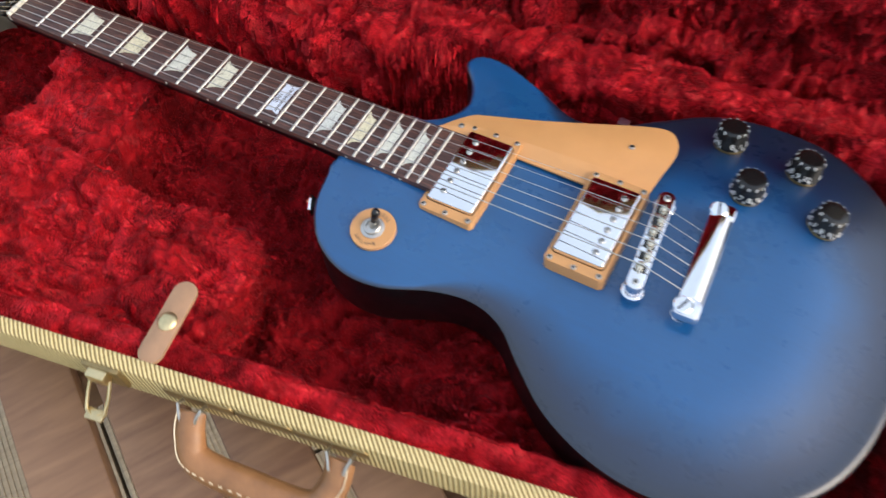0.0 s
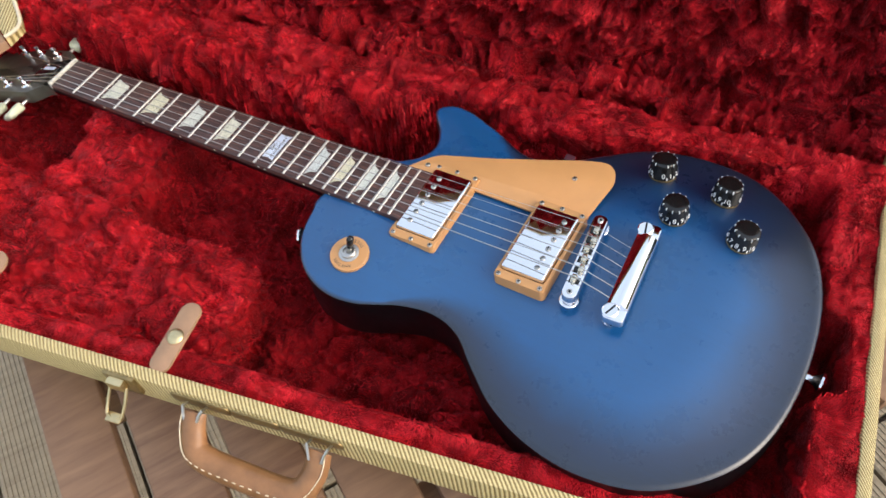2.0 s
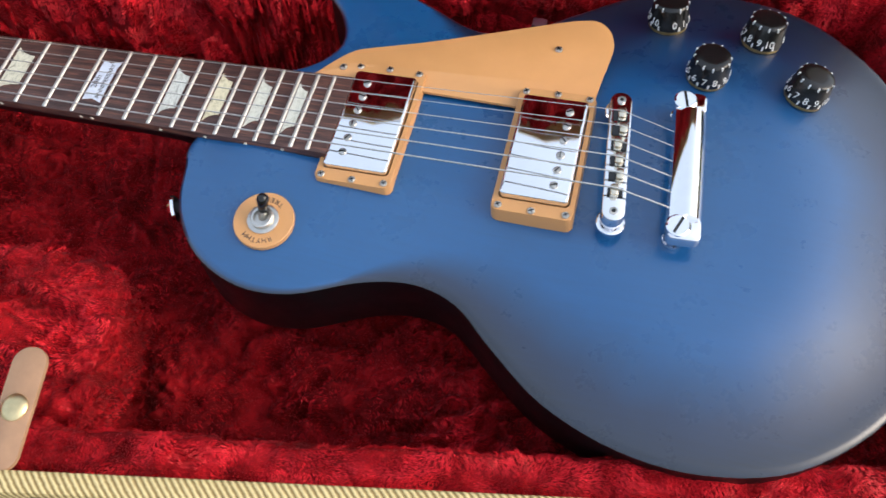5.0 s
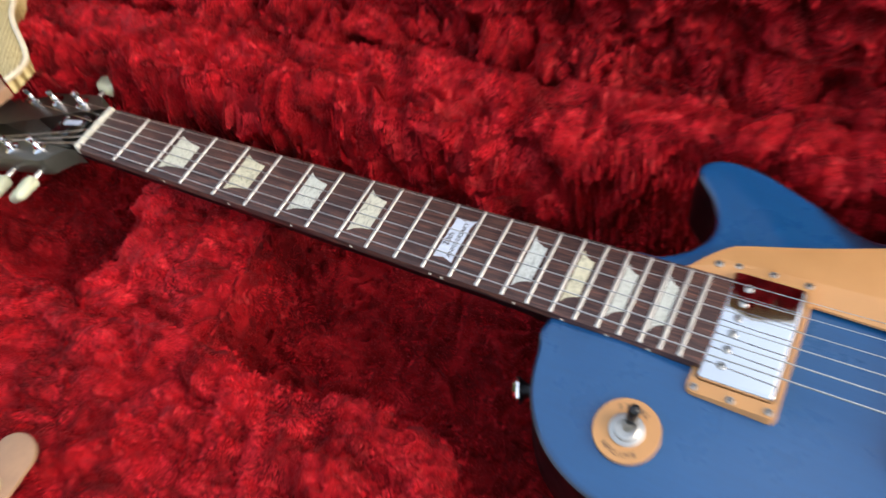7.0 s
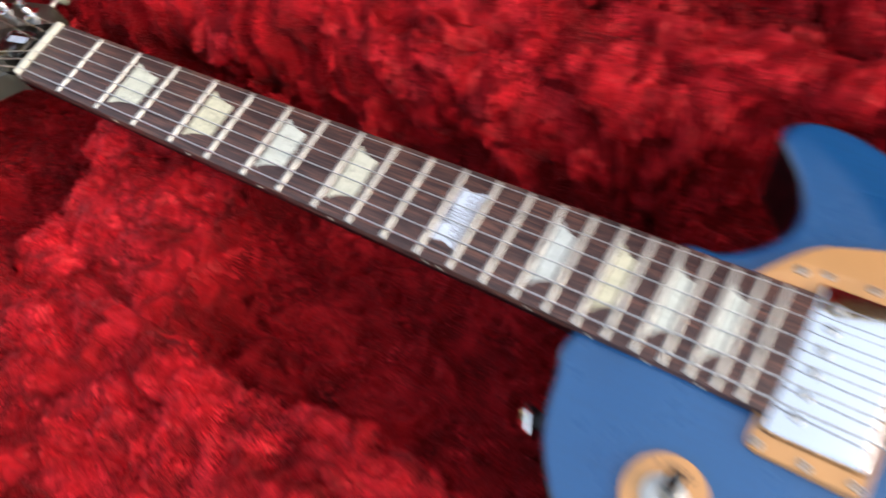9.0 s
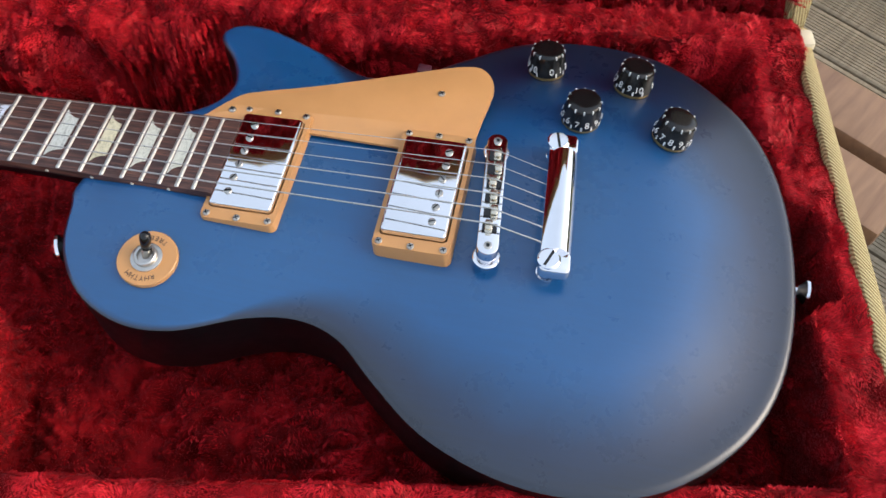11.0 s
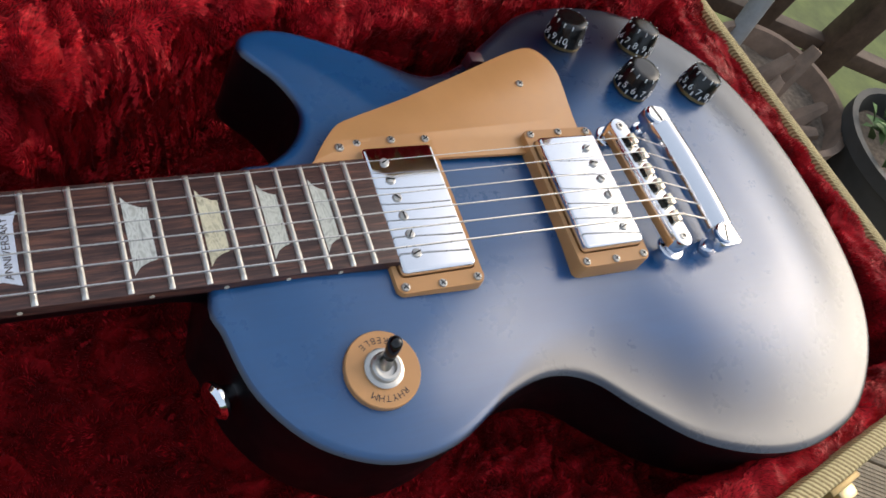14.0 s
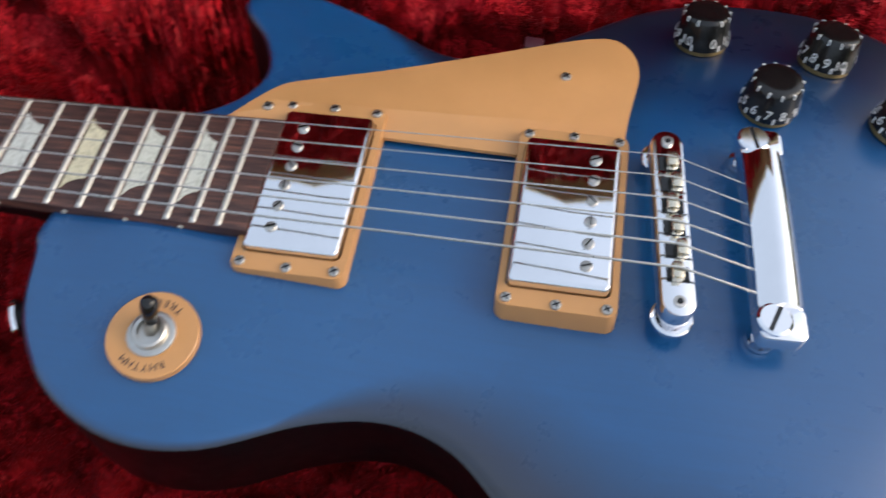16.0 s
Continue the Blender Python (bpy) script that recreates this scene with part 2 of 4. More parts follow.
def slab(outline, z0, z1, bevel=0.0, seg=2, bm=None):
    """A plate with the given outline, rounded along its upper edge."""
    bm = bm or bmesh.new()
    n = len(outline)
    pts = [Vector(p) for p in outline]
    nor = []
    for i in range(n):
        d = (pts[(i + 1) % n] - pts[i - 1])
        nor.append(Vector((d.y, -d.x)).normalized())
    area = sum(pts[i - 1].cross(pts[i]) for i in range(n))
    s = -1 if area > 0 else 1
    rings = [(0.0, z0)]
    if bevel:
        for k in range(seg + 1):
            a = math.pi / 2 * k / seg
            rings.append((bevel * (1 - math.cos(a)), z1 - bevel + bevel * math.sin(a)))
    else:
        rings.append((0.0, z1))
    vs = [[bm.verts.new((*(pts[i] + nor[i] * s * inset), z)) for i in range(n)] for inset, z in rings]
    for r in range(len(vs) - 1):
        for i in range(n):
            bm.faces.new((vs[r][i - 1], vs[r][i], vs[r + 1][i], vs[r + 1][i - 1]))
    bm.faces.new(vs[-1])
    bm.faces.new(vs[0][::-1])
    bmesh.ops.recalc_face_normals(bm, faces=bm.faces)
    return bm


def lathe(profile, n=24, bm=None, cap=True):
    """Turns (radius, height) pairs about z."""
    bm = bm or bmesh.new()
    rows = [[bm.verts.new((r * math.cos(2 * math.pi * i / n), r * math.sin(2 * math.pi * i / n), z)) for i in range(n)] for r, z in profile]
    for a, b in zip(rows, rows[1:]):
        for i in range(n):
            bm.faces.new((a[i - 1], a[i], b[i], b[i - 1]))
    if cap:
        bm.faces.new(rows[0][::-1])
        bm.faces.new(rows[-1])
    bmesh.ops.recalc_face_normals(bm, faces=bm.faces)
    return bm


def tube(points, radius, n=8, bm=None, closed=False):
    bm = bm or bmesh.new()
    pts = [Vector(p) for p in points]
    rows = []
    for i, p in enumerate(pts):
        a = pts[i - 1] if (i or closed) else pts[0]
        b = pts[(i + 1) % len(pts)] if (i + 1 < len(pts) or closed) else pts[-1]
        d = (b - a).normalized()
        side = d.orthogonal().normalized() if abs(d.z) > 0.95 else Vector((0, 0, 1)).cross(d).normalized()
        up = d.cross(side)
        r = radius[i] if isinstance(radius, (list, tuple)) else radius
        rows.append([bm.verts.new(p + (side * math.cos(2 * math.pi * k / n) + up * math.sin(2 * math.pi * k / n)) * r) for k in range(n)])
    for i in range(len(rows) if closed else len(rows) - 1):
        a, b = rows[i], rows[(i + 1) % len(rows)]
        for k in range(n):
            bm.faces.new((a[k - 1], a[k], b[k], b[k - 1]))
    if not closed:
        bm.faces.new(rows[0])
        bm.faces.new(rows[-1][::-1])
    bmesh.ops.recalc_face_normals(bm, faces=bm.faces)
    return bm


def spline(points, n, closed=True):
    """A Catmull-Rom curve, n steps a span."""
    pts, out = [Vector(p) for p in points], []
    k = len(pts)
    for i in range(k if closed else k - 1):
        p0, p1 = pts[i - 1] if (closed or i) else pts[0], pts[i]
        p2 = pts[(i + 1) % k]
        p3 = pts[(i + 2) % k] if (closed or i + 2 < k) else pts[-1]
        for s in range(n):
            t = s / n
            out.append(0.5 * ((2 * p1) + (p2 - p0) * t + (2 * p0 - 5 * p1 + 4 * p2 - p3) * t * t + (3 * p1 - p0 - 3 * p2 + p3) * t ** 3))
    if not closed:
        out.append(pts[-1])
    return out


def rounded(x0, y0, x1, y1, r, n=5):
    out = []
    for cx, cy, a0 in ((x1 - r, y1 - r, 0), (x0 + r, y1 - r, 90), (x0 + r, y0 + r, 180), (x1 - r, y0 + r, 270)):
        for k in range(n + 1):
            a = radians(a0 + 90 * k / n)
            out.append((cx + r * math.cos(a), cy + r * math.sin(a)))
    return out


def letters(text, size, depth, mat, parent, m, name="lettering", align="CENTER"):
    cu = bpy.data.curves.new(name, "FONT")
    cu.body, cu.size, cu.extrude, cu.align_x, cu.align_y = text, size, depth, align, "CENTER"
    tmp = new(name, cu)
    me = bpy.data.meshes.new_from_object(tmp.evaluated_get(bpy.context.evaluated_depsgraph_get()))
    bpy.data.objects.remove(tmp)
    me.materials.clear()
    me.materials.append(mat)
    return place(name, me, parent, m)


def value_noise(x, y, seed):
    """Smooth lattice noise of numpy arrays, 0 to 1."""
    rng = np.random.RandomState(seed)
    table = rng.rand(128, 128)
    xi, yi = np.floor(x).astype(int), np.floor(y).astype(int)
    fx, fy = x - xi, y - yi
    fx, fy = fx * fx * (3 - 2 * fx), fy * fy * (3 - 2 * fy)
    g = lambda i, j: table[(xi + i) % 128, (yi + j) % 128]
    return (g(0, 0) * (1 - fx) + g(1, 0) * fx) * (1 - fy) + (g(0, 1) * (1 - fx) + g(1, 1) * fx) * fy


def crushed(x, y, seed, amp):
    """Height of crushed pile: clumps with sharp troughs, finer tufts on them."""
    wx = x + 0.012 * value_noise(x * 40, y * 40, seed + 7)
    wy = y + 0.012 * value_noise(x * 40 + 9, y * 40 + 5, seed + 8)
    a = np.abs(2 * value_noise(wx * 30, wy * 44, seed) - 1) ** 0.55
    b = 1 - np.abs(2 * value_noise(wx * 85, wy * 120, seed + 1) - 1) ** 0.8
    c = value_noise(wx * 240, wy * 220, seed + 2)
    d = value_noise(wx * 13, wy * 15, seed + 3)
    e = value_noise(wx * 30, wy * 36, seed + 4)
    f = value_noise(wx * 46 + 3, wy * 62 + 8, seed + 5)
    pit = np.clip((f - 0.6) / 0.22, 0, 1)
    h = 1.0 * (a - 0.5) + 0.65 * (b - 0.5) + 0.4 * (c - 0.5) + 0.3 * (d - 0.5) + 0.6 * (e - 0.5) - 0.8 * pit
    return amp * np.maximum(h, -0.95)


def sheet(name, us, vs, surface, amp, seed, parent, mat, label="", well=-1.0):
    """A padded plush sheet: surface(u, v) gives its smooth form, roughened along its normals."""
    u, v = np.meshgrid(us, vs, indexing="ij")
    p = surface(u, v)
    du = np.gradient(p, axis=0)
    dv = np.gradient(p, axis=1)
    n = np.cross(du, dv)
    n /= np.linalg.norm(n, axis=2, keepdims=True) + 1e-12
    # run along the surface, so that steep parts are roughened as finely as flat ones
    su = np.cumsum(np.linalg.norm(du, axis=2), axis=0)
    sv = np.cumsum(np.linalg.norm(dv, axis=2), axis=1)
    p = p + n * crushed(su + 3.1, sv + 2.7, seed, amp(u, v) if callable(amp) else amp)[..., None]
    p[..., 2] = np.maximum(p[..., 2], 0.004)
    a, b = u.shape
    idx = np.arange(a * b).reshape(a, b)
    faces = np.stack([idx[:-1, :-1], idx[1:, :-1], idx[1:, 1:], idx[:-1, 1:]], axis=-1).reshape(-1, 4)
    me = bpy.data.meshes.new(name)
    me.from_pydata(p.reshape(-1, 3).tolist(), [], faces.tolist())
    me.materials.append(mat)
    me.polygons.foreach_set("use_smooth", [True] * len(me.polygons))
    ob = new(name, me)
    ob.parent = parent
    pile(p, seed, ob, well)
    return tagged(ob, label)


def pile(p, seed, parent, well=-1.0):
    """Short fibres lying in drifts on a sheet; below the height well they stand upright and thin, baring the dark
    backing in place of shade.
    """
    rng = np.random.RandomState(seed)
    du, dv = np.gradient(p, axis=0), np.gradient(p, axis=1)
    n = np.cross(du, dv)
    area = np.linalg.norm(n, axis=2)
    n /= area[..., None] + 1e-12
    count = int(area.sum() * 800000)
    # sparser low down: bared dark backing deepens the shade in the well
    deep = np.clip((well - p[..., 2]) / 0.02, 0, 1)
    weight = area * (1 - 0.72 * deep)
    pick = rng.choice(area.size, count, p=(weight / weight.sum()).ravel())
    i, j = np.unravel_index(pick, area.shape)
    c = p[i, j] + du[i, j] * (rng.rand(count, 1) - 0.5) + dv[i, j] * (rng.rand(count, 1) - 0.5)
    nn = n[i, j]
    t1 = du[i, j] / (np.linalg.norm(du[i, j], axis=1, keepdims=True) + 1e-12)
    t2 = np.cross(nn, t1)
    s = c[:, 0] + 0.35 * c[:, 2], c[:, 1] + 0.6 * c[:, 2]
    drift = 9.0 * value_noise(s[0] * 20 + 5, s[1] * 20 + 3, seed + 40) + 1.6 * value_noise(s[0] * 110, s[1] * 110, seed + 41) + 1.1 * rng.rand(count)
    lean = 0.05 + 1.1 * value_noise(s[0] * 95 + 11, s[1] * 95 + 7, seed + 43) ** 1.5 + 0.2 * rng.rand(count) + 0.4 * deep[i, j]
    way = (np.cos(drift)[:, None] * t1 + np.sin(drift)[:, None] * t2) * np.cos(lean)[:, None] + nn * np.sin(lean)[:, None]
    side = np.cross(way, nn)
    side /= np.linalg.norm(side, axis=1, keepdims=True) + 1e-12
    length = 0.0016 + 0.0024 * rng.rand(count)
    w = 0.0003
    c = c - nn * 0.0002
    mid = c + way * (length * 0.55)[:, None] + nn * 0.0004
    co = np.stack([c, mid + side * w, c + way * length[:, None], mid - side * w], axis=1).reshape(-1, 3)
    me = bpy.data.meshes.new("fibre_layer")
    me.vertices.add(count * 4)
    me.vertices.foreach_set("co", co.astype(np.float32).ravel())
    me.loops.add(count * 4)
    me.loops.foreach_set("vertex_index", np.arange(count * 4, dtype=np.int32))
    me.polygons.add(count)
    me.polygons.foreach_set("loop_start", np.arange(0, count * 4, 4, dtype=np.int32))
    me.polygons.foreach_set("loop_total", np.full(count, 4, dtype=np.int32))
    me.update()
    me.materials.append(PILE)
    ob = new("fibre_layer", me)
    ob.parent = parent
    tagged(ob, "fine red plush fibres", kind="stuff")


def step(x, a, b):
    t = np.clip((x - a) / (b - a), 0, 1)
    return t * t * (3 - 2 * t)


# ---- ground, table ----
DECK_Z, TABLE_Z = -0.79, -0.045
GRAIN = -31.0  # the way slats and boards run


def ground():
    bm = bmesh.new()
    bmesh.ops.create_grid(bm, x_segments=60, y_segments=60, size=60)
    for v in bm.verts:
        v.co.z = DECK_Z - 0.16
    ob = new("ground", mesh_of(bm, "ground", GRASS))
    tagged(ob, "uneven green lawn beyond the wooden deck", "lawn", kind="structure")


def deck():
    base = new("deck")
    base.matrix_basis = pose(0.6, 0.1, DECK_Z, 0, 0, GRAIN)
    tagged(base, "weathered grooved wooden decking boards", "deck", kind="structure")
    ORIGIN["deck"] = Vector((0, 0, 0))
    bm = bmesh.new()
    box(bm, (-2.4, -2.2, -0.15), (2.3, 1.6, -0.03))
    part("joist_bed", bm, RAIL_WOOD, base)
    # one grooved board, shared
    bm = bmesh.new()
    w, n = 0.118, 12
    prof = [(-w / 2, -0.028), (-w / 2, -0.003)]
    for k in range(n):
        y = -w / 2 + 0.004 + (w - 0.008) * k / n
        s = (w - 0.008) / n
        prof += [(y, 0), (y + s * 0.6, 0), (y + s * 0.7, -0.0022), (y + s * 0.95, -0.0022)]
    prof += [(w / 2, -0.003), (w / 2, -0.028)]
    a = [bm.verts.new((-1.17, y, z)) for y, z in prof]
    b = [bm.verts.new((1.17, y, z)) for y, z in prof]
    for i in range(len(prof) - 1):
        bm.faces.new((a[i], b[i], b[i + 1], a[i + 1]))
    bm.faces.new(a[::-1])
    bm.faces.new(b)
    bmesh.ops.recalc_face_normals(bm, faces=bm.faces)
    me = mesh_of(bm, "board", DECK_WOOD, False)
    for k in range(30):
        for j in (0, 1):
            place("board", me, base, pose(-1.22 + 2.35 * j + (0.4 if k % 2 else 0.0) - 0.2, -2.1 + 0.125 * k, 0))


def table():
    t = thing("garden_table", (0.5, 0.1, DECK_Z), "brown slatted hardwood garden table under the guitar case", "table", turn=GRAIN, local=True)
    h = TABLE_Z - DECK_Z
    s0 = 0.5 * 0.857 - 0.1 * 0.515
    n0 = 0.5 * 0.515 + 0.1 * 0.857
    lo, hi = -0.75 - s0, 0.72 - s0
    bm = bmesh.new()
    box(bm, (lo, -0.031, -0.022), (hi, 0.031, 0.0), 0.004)
    me = mesh_of(bm, "slat", TABLE_WOOD)
    for k in range(12):
        place("slat", me, t, pose(0, -0.1326 + 0.076 * k - n0, h))
    y0, y1 = -0.15 - n0, 0.73 - n0
    for x in (lo + 0.12, -0.1, hi - 0.16):
        bm = bmesh.new()
        box(bm, (x, y0, h - 0.08), (x + 0.045, y1, h - 0.023), 0.004)
        part("cross_rail", bm, TABLE_WOOD, t)
    for x in (lo + 0.08, hi - 0.11):
        for y in (y0 + 0.06, y1 - 0.12):
            bm = bmesh.new()
            box(bm, (x, y, 0), (x + 0.04, y + 0.06, h - 0.03), 0.005)
            part("leg", bm, TABLE_WOOD, t)
    bm = bmesh.new()
    box(bm, (lo + 0.1, -0.06, 0.28), (hi - 0.1, 0.0, 0.32), 0.004)
    part("stretcher", bm, TABLE_WOOD, t)


# ---- guitar case ----
CASE = (0.878, -0.131, TABLE_Z)
RIM = 0.078 - TABLE_Z        # height of the rim over the table
WALL = 0.0125
LEFT = -1.03


def far_b(a):
    return 0.345 + 0.065 * np.clip(-a / 1.06, 0, 1)


def prism(points, z0, z1, bevel=0.0):
    return slab(points, z0, z1, bevel)


def case():
    c = thing("guitar_case", CASE, "open tweed guitar case with crushed red plush lining on table", "guitar case", turn=11.0, local=True)
    W = WALL
    f0, f1 = float(far_b(0.0)), float(far_b(LEFT))
    # bottom and walls, the lower part drawn in
    bm = bmesh.new()
    top = [(LEFT - W, -W), (W, -W), (W, f0 + W), (LEFT - W, f1 + W)]
    low = [(LEFT + 0.02, 0.024), (-0.024, 0.024), (-0.024, f0 - 0.024), (LEFT + 0.02, f1 - 0.024)]
    zs = RIM - 0.036
    rows = [[bm.verts.new((*p, 0.0)) for p in low], [bm.verts.new((*p, zs)) for p in top]]
    for i in range(4):
        bm.faces.new((rows[0][i - 1], rows[0][i], rows[1][i], rows[1][i - 1]))
    bm.faces.new(rows[0][::-1])
    bmesh.ops.recalc_face_normals(bm, faces=bm.faces)
    part("shell_bottom", bm, TWEED_FRONT, c)
    for name, pts, mat in (("front_wall", [(LEFT - W, -W), (W, -W), (W - 0.001, 0), (LEFT - W, 0)], TWEED_FRONT),
                           ("end_wall", [(-0.0025, 0), (0.008, 0), (W + 0.0005, f0 + W), (0.002, f0 + W)], TWEED_END),
                           ("back_wall", [(LEFT, f1 + 0.004), (0, f0 + 0.004), (0, f0 + W), (LEFT, f1 + W)], TWEED_FRONT),
                           ("end_wall", [(LEFT - W, 0), (LEFT, 0), (LEFT, f1 + W), (LEFT - W, f1 + W)], TWEED_END)):
        low = 0.002 if pts[1][0] == LEFT else zs - 0.001
        part(name, prism(pts, low, RIM - (0.006 if name == "back_wall" else 0), 0.003), mat, c)
    lining(c)
    lid(c, f0, f1)
    hardware(c)
    return c


def lining(c):
    z = lambda world: world - TABLE_Z
    a = np.linspace(LEFT, 0.004, 620)
    b = np.linspace(0.0, 1.0, 240)

    def base(u, t):
        far = far_b(u)
        v = t * (far + 0.012)
        h = np.full_like(u, z(-0.03))
        # deeper well below the head
        h = h + 0.035 * step(u, -0.45, -0.3)
        # bed under the body
        h = np.maximum(h, z(0.03) - 0.07 * (1 - step(0.15 - np.hypot((u + 0.2) * 0.9, v - 0.17), 0.0, 0.06)))
        rim = z(0.0755)
        notch = step(v, 0.124, 0.136) * (1 - step(v, 0.194, 0.206))
        pad = 0.039 - 0.022 * notch
        h = h + (rim - h) * (1 - step(-u, pad - 0.005, pad + 0.005))
        near = 0.016 + 0.006 * value_noise(u * 9, u * 0, 5)
        h = h + (rim - 0.0035 - h) * (1 - step(v, near, near + 0.012)) * step(-u, 0.03, 0.04)
        wide = 0.03 + 0.028 * (1 - step(u, -0.5, -0.38))
        h = h + (rim + 0.01 - h) * step(v, far - wide, far - wide + 0.016)
        # the lining dips to the shell's edge
        e = np.minimum(v, 0.004 - u)
        h = h - 0.004 * (1 - step(e, 0.0, 0.008))
        return np.stack([u, v, h], axis=-1)

    def nap(u, t):
        # the pads along the front and the end are smooth velvet, the well is crushed
        v = t * (far_b(u) + 0.012)
        return 0.003 + 0.014 * step(v, 0.028, 0.045) * step(-u, 0.05, 0.062) * (1 - 0.6 * step(v, far_b(u) - 0.035, far_b(u) - 0.01))

    sheet("base_lining", a, b, base, nap, 11, c, PLUSH, "crushed red plush lining", z(0.012))

    def block(x0, x1, y0, y1, top, low, r, skew=0.0):
        def f(u, t):
            # a cushion: side walls at the border of the parameter square
            k = 0.16
            x = x0 + (x1 - x0) * (np.clip((u - k * 0.5) / (1 - k), 0, 1))
            y = y0 + (y1 - y0) * (np.clip((t - k * 0.5) / (1 - k), 0, 1))
            d = np.minimum(np.minimum(u, 1 - u), np.minimum(t, 1 - t)) / (k * 0.5)
            drop = np.clip(1 - d, 0, 1)
            hh = top - (top - low) * drop ** 1.3
            hh = hh - r * (1 - step(d, 0.9, 2.6)) * (d > 0.0)
            y = y + skew * (x1 - x) / (x1 - x0) * (y - y0) / (y1 - y0)
            return np.stack([x, y, hh], axis=-1)
        return f

    sheet("compartment_lid", np.linspace(0, 1, 300), np.linspace(0, 1, 110), block(-1.01, -0.515, 0.012, 0.122, z(0.06), z(0.0), 0.004, 0.075), 0.011, 23, c, PLUSH,
          "red plush cover of the accessory compartment", z(0.03))
    sheet("neck_cradle", np.linspace(0, 1, 80), np.linspace(0, 1, 100), block(-0.79, -0.684, 0.13, 0.31, z(0.049), z(-0.035), 0.003), 0.008, 31, c, PLUSH, "red plush neck rest", z(0.03))


def lid(c, f0, f1):
    """The raised lid, leaning back from its hinge along the far rim."""
    depth, high, lean = 0.055, 0.38, radians(107)
    hinge = Vector((0, f0 + WALL + 0.004, RIM - 0.004))
    slope = (f1 - f0) / LEFT
    wall = Vector((0, math.sin(lean), math.cos(lean)))
    up = Vector((0, -math.cos(lean), math.sin(lean)))
    l0, l1 = LEFT - WALL, WALL

    def at(a, w, h):
        return Vector((a, 0, 0)) + hinge + Vector((0, slope * a, 0)) + wall * w + up * h

    def brick(a0, a1, w0, w1, h0, h1, name, mat, label=""):
        bm = bmesh.new()
        vs = [bm.verts.new(at(a, w, h)) for a in (a0, a1) for w in (w0, w1) for h in (h0, h1)]
        for f in ((0, 1, 3, 2), (4, 6, 7, 5), (0, 4, 5, 1), (2, 3, 7, 6), (0, 2, 6, 4), (1, 5, 7, 3)):
            bm.faces.new([vs[i] for i in f])
        bmesh.ops.recalc_face_normals(bm, faces=bm.faces)
        bmesh.ops.bevel(bm, geom=list(bm.edges), offset=0.0025, segments=2, affect="EDGES")
        return part(name, bm, mat, c, label)

    brick(l0, l1, depth + 0.03, depth + 0.04, -0.048, high, "lid_panel", TWEED_FRONT)
    brick(l0, l1, 0.01, depth + 0.03, -0.048, -0.038, "lid_wall", TWEED_FRONT)
    brick(l0, l1, 0, depth, high - 0.011, high, "lid_wall", TWEED_FRONT)
    brick(-0.001, l1, 0, depth, -0.01, high - 0.011, "lid_wall", TWEED_END)
    brick(l0, LEFT + 0.012, 0, depth, -0.01, high - 0.011, "lid_wall", TWEED_END)
    # stitched leather edge on the lid's ends
    brick(0.0135, 0.034, 0.004, 0.012, 0.03, high - 0.02, "leather_edge", SUEDE, "pale tan leather edging")
    brick(LEFT + 0.0125, LEFT + 0.017, 0.0, 0.05, 0.011, high - 0.02, "piping", THREAD, "cream piping")

    def form(u, t):
        # t runs from the hinge edge along the wall, then up the panel to the top edge
        d1, d2 = depth - 0.012, high - 0.03
        s = t * (d1 + d2)
        r = 0.02
        w = np.minimum(s, d1 - r) + r * np.sin(np.clip((s - d1 + r) / (2 * r), 0, 1) * np.pi / 2)
        h = np.where(s > d1 - r, r * (1 - np.cos(np.clip((s - d1 + r) / (2 * r), 0, 1) * np.pi / 2)), 0) + np.clip(s - d1 - r, 0, None)
        h = h + 0.016 - 0.03 * (1 - step(s, 0.0, 0.02))
        # the ends turn forward
        ends = -u
        w2 = np.clip(w * step(ends, 0.002, 0.016), 0.004, None)
        p = np.zeros(u.shape + (3,))
        aa = u
        p[..., 0] = aa
        for i in (1, 2):
            p[..., i] = hinge[i] + wall[i] * w2 + up[i] * h
        p[..., 1] += slope * aa
        return p

    sheet("lid_lining", np.linspace(LEFT + 0.016, -0.003, 600), np.linspace(0, 1, 250), form, 0.031, 47, c, PLUSH, "deeply crushed red plush lid lining")


def ring_path(a0, a1, y, z, drop, r, n=6):
    """A U of wire hanging from two points."""
    pts = [(a0, y, z)]
    for k in range(n + 1):
        t = math.pi * k / n
        pts.append(((a0 + a1) / 2 - (a1 - a0) / 2 * math.cos(t), y - drop[0] - r * math.sin(t), z - drop[1] - 0.3 * r * math.sin(t)))
    pts.append((a1, y, z))
    return pts


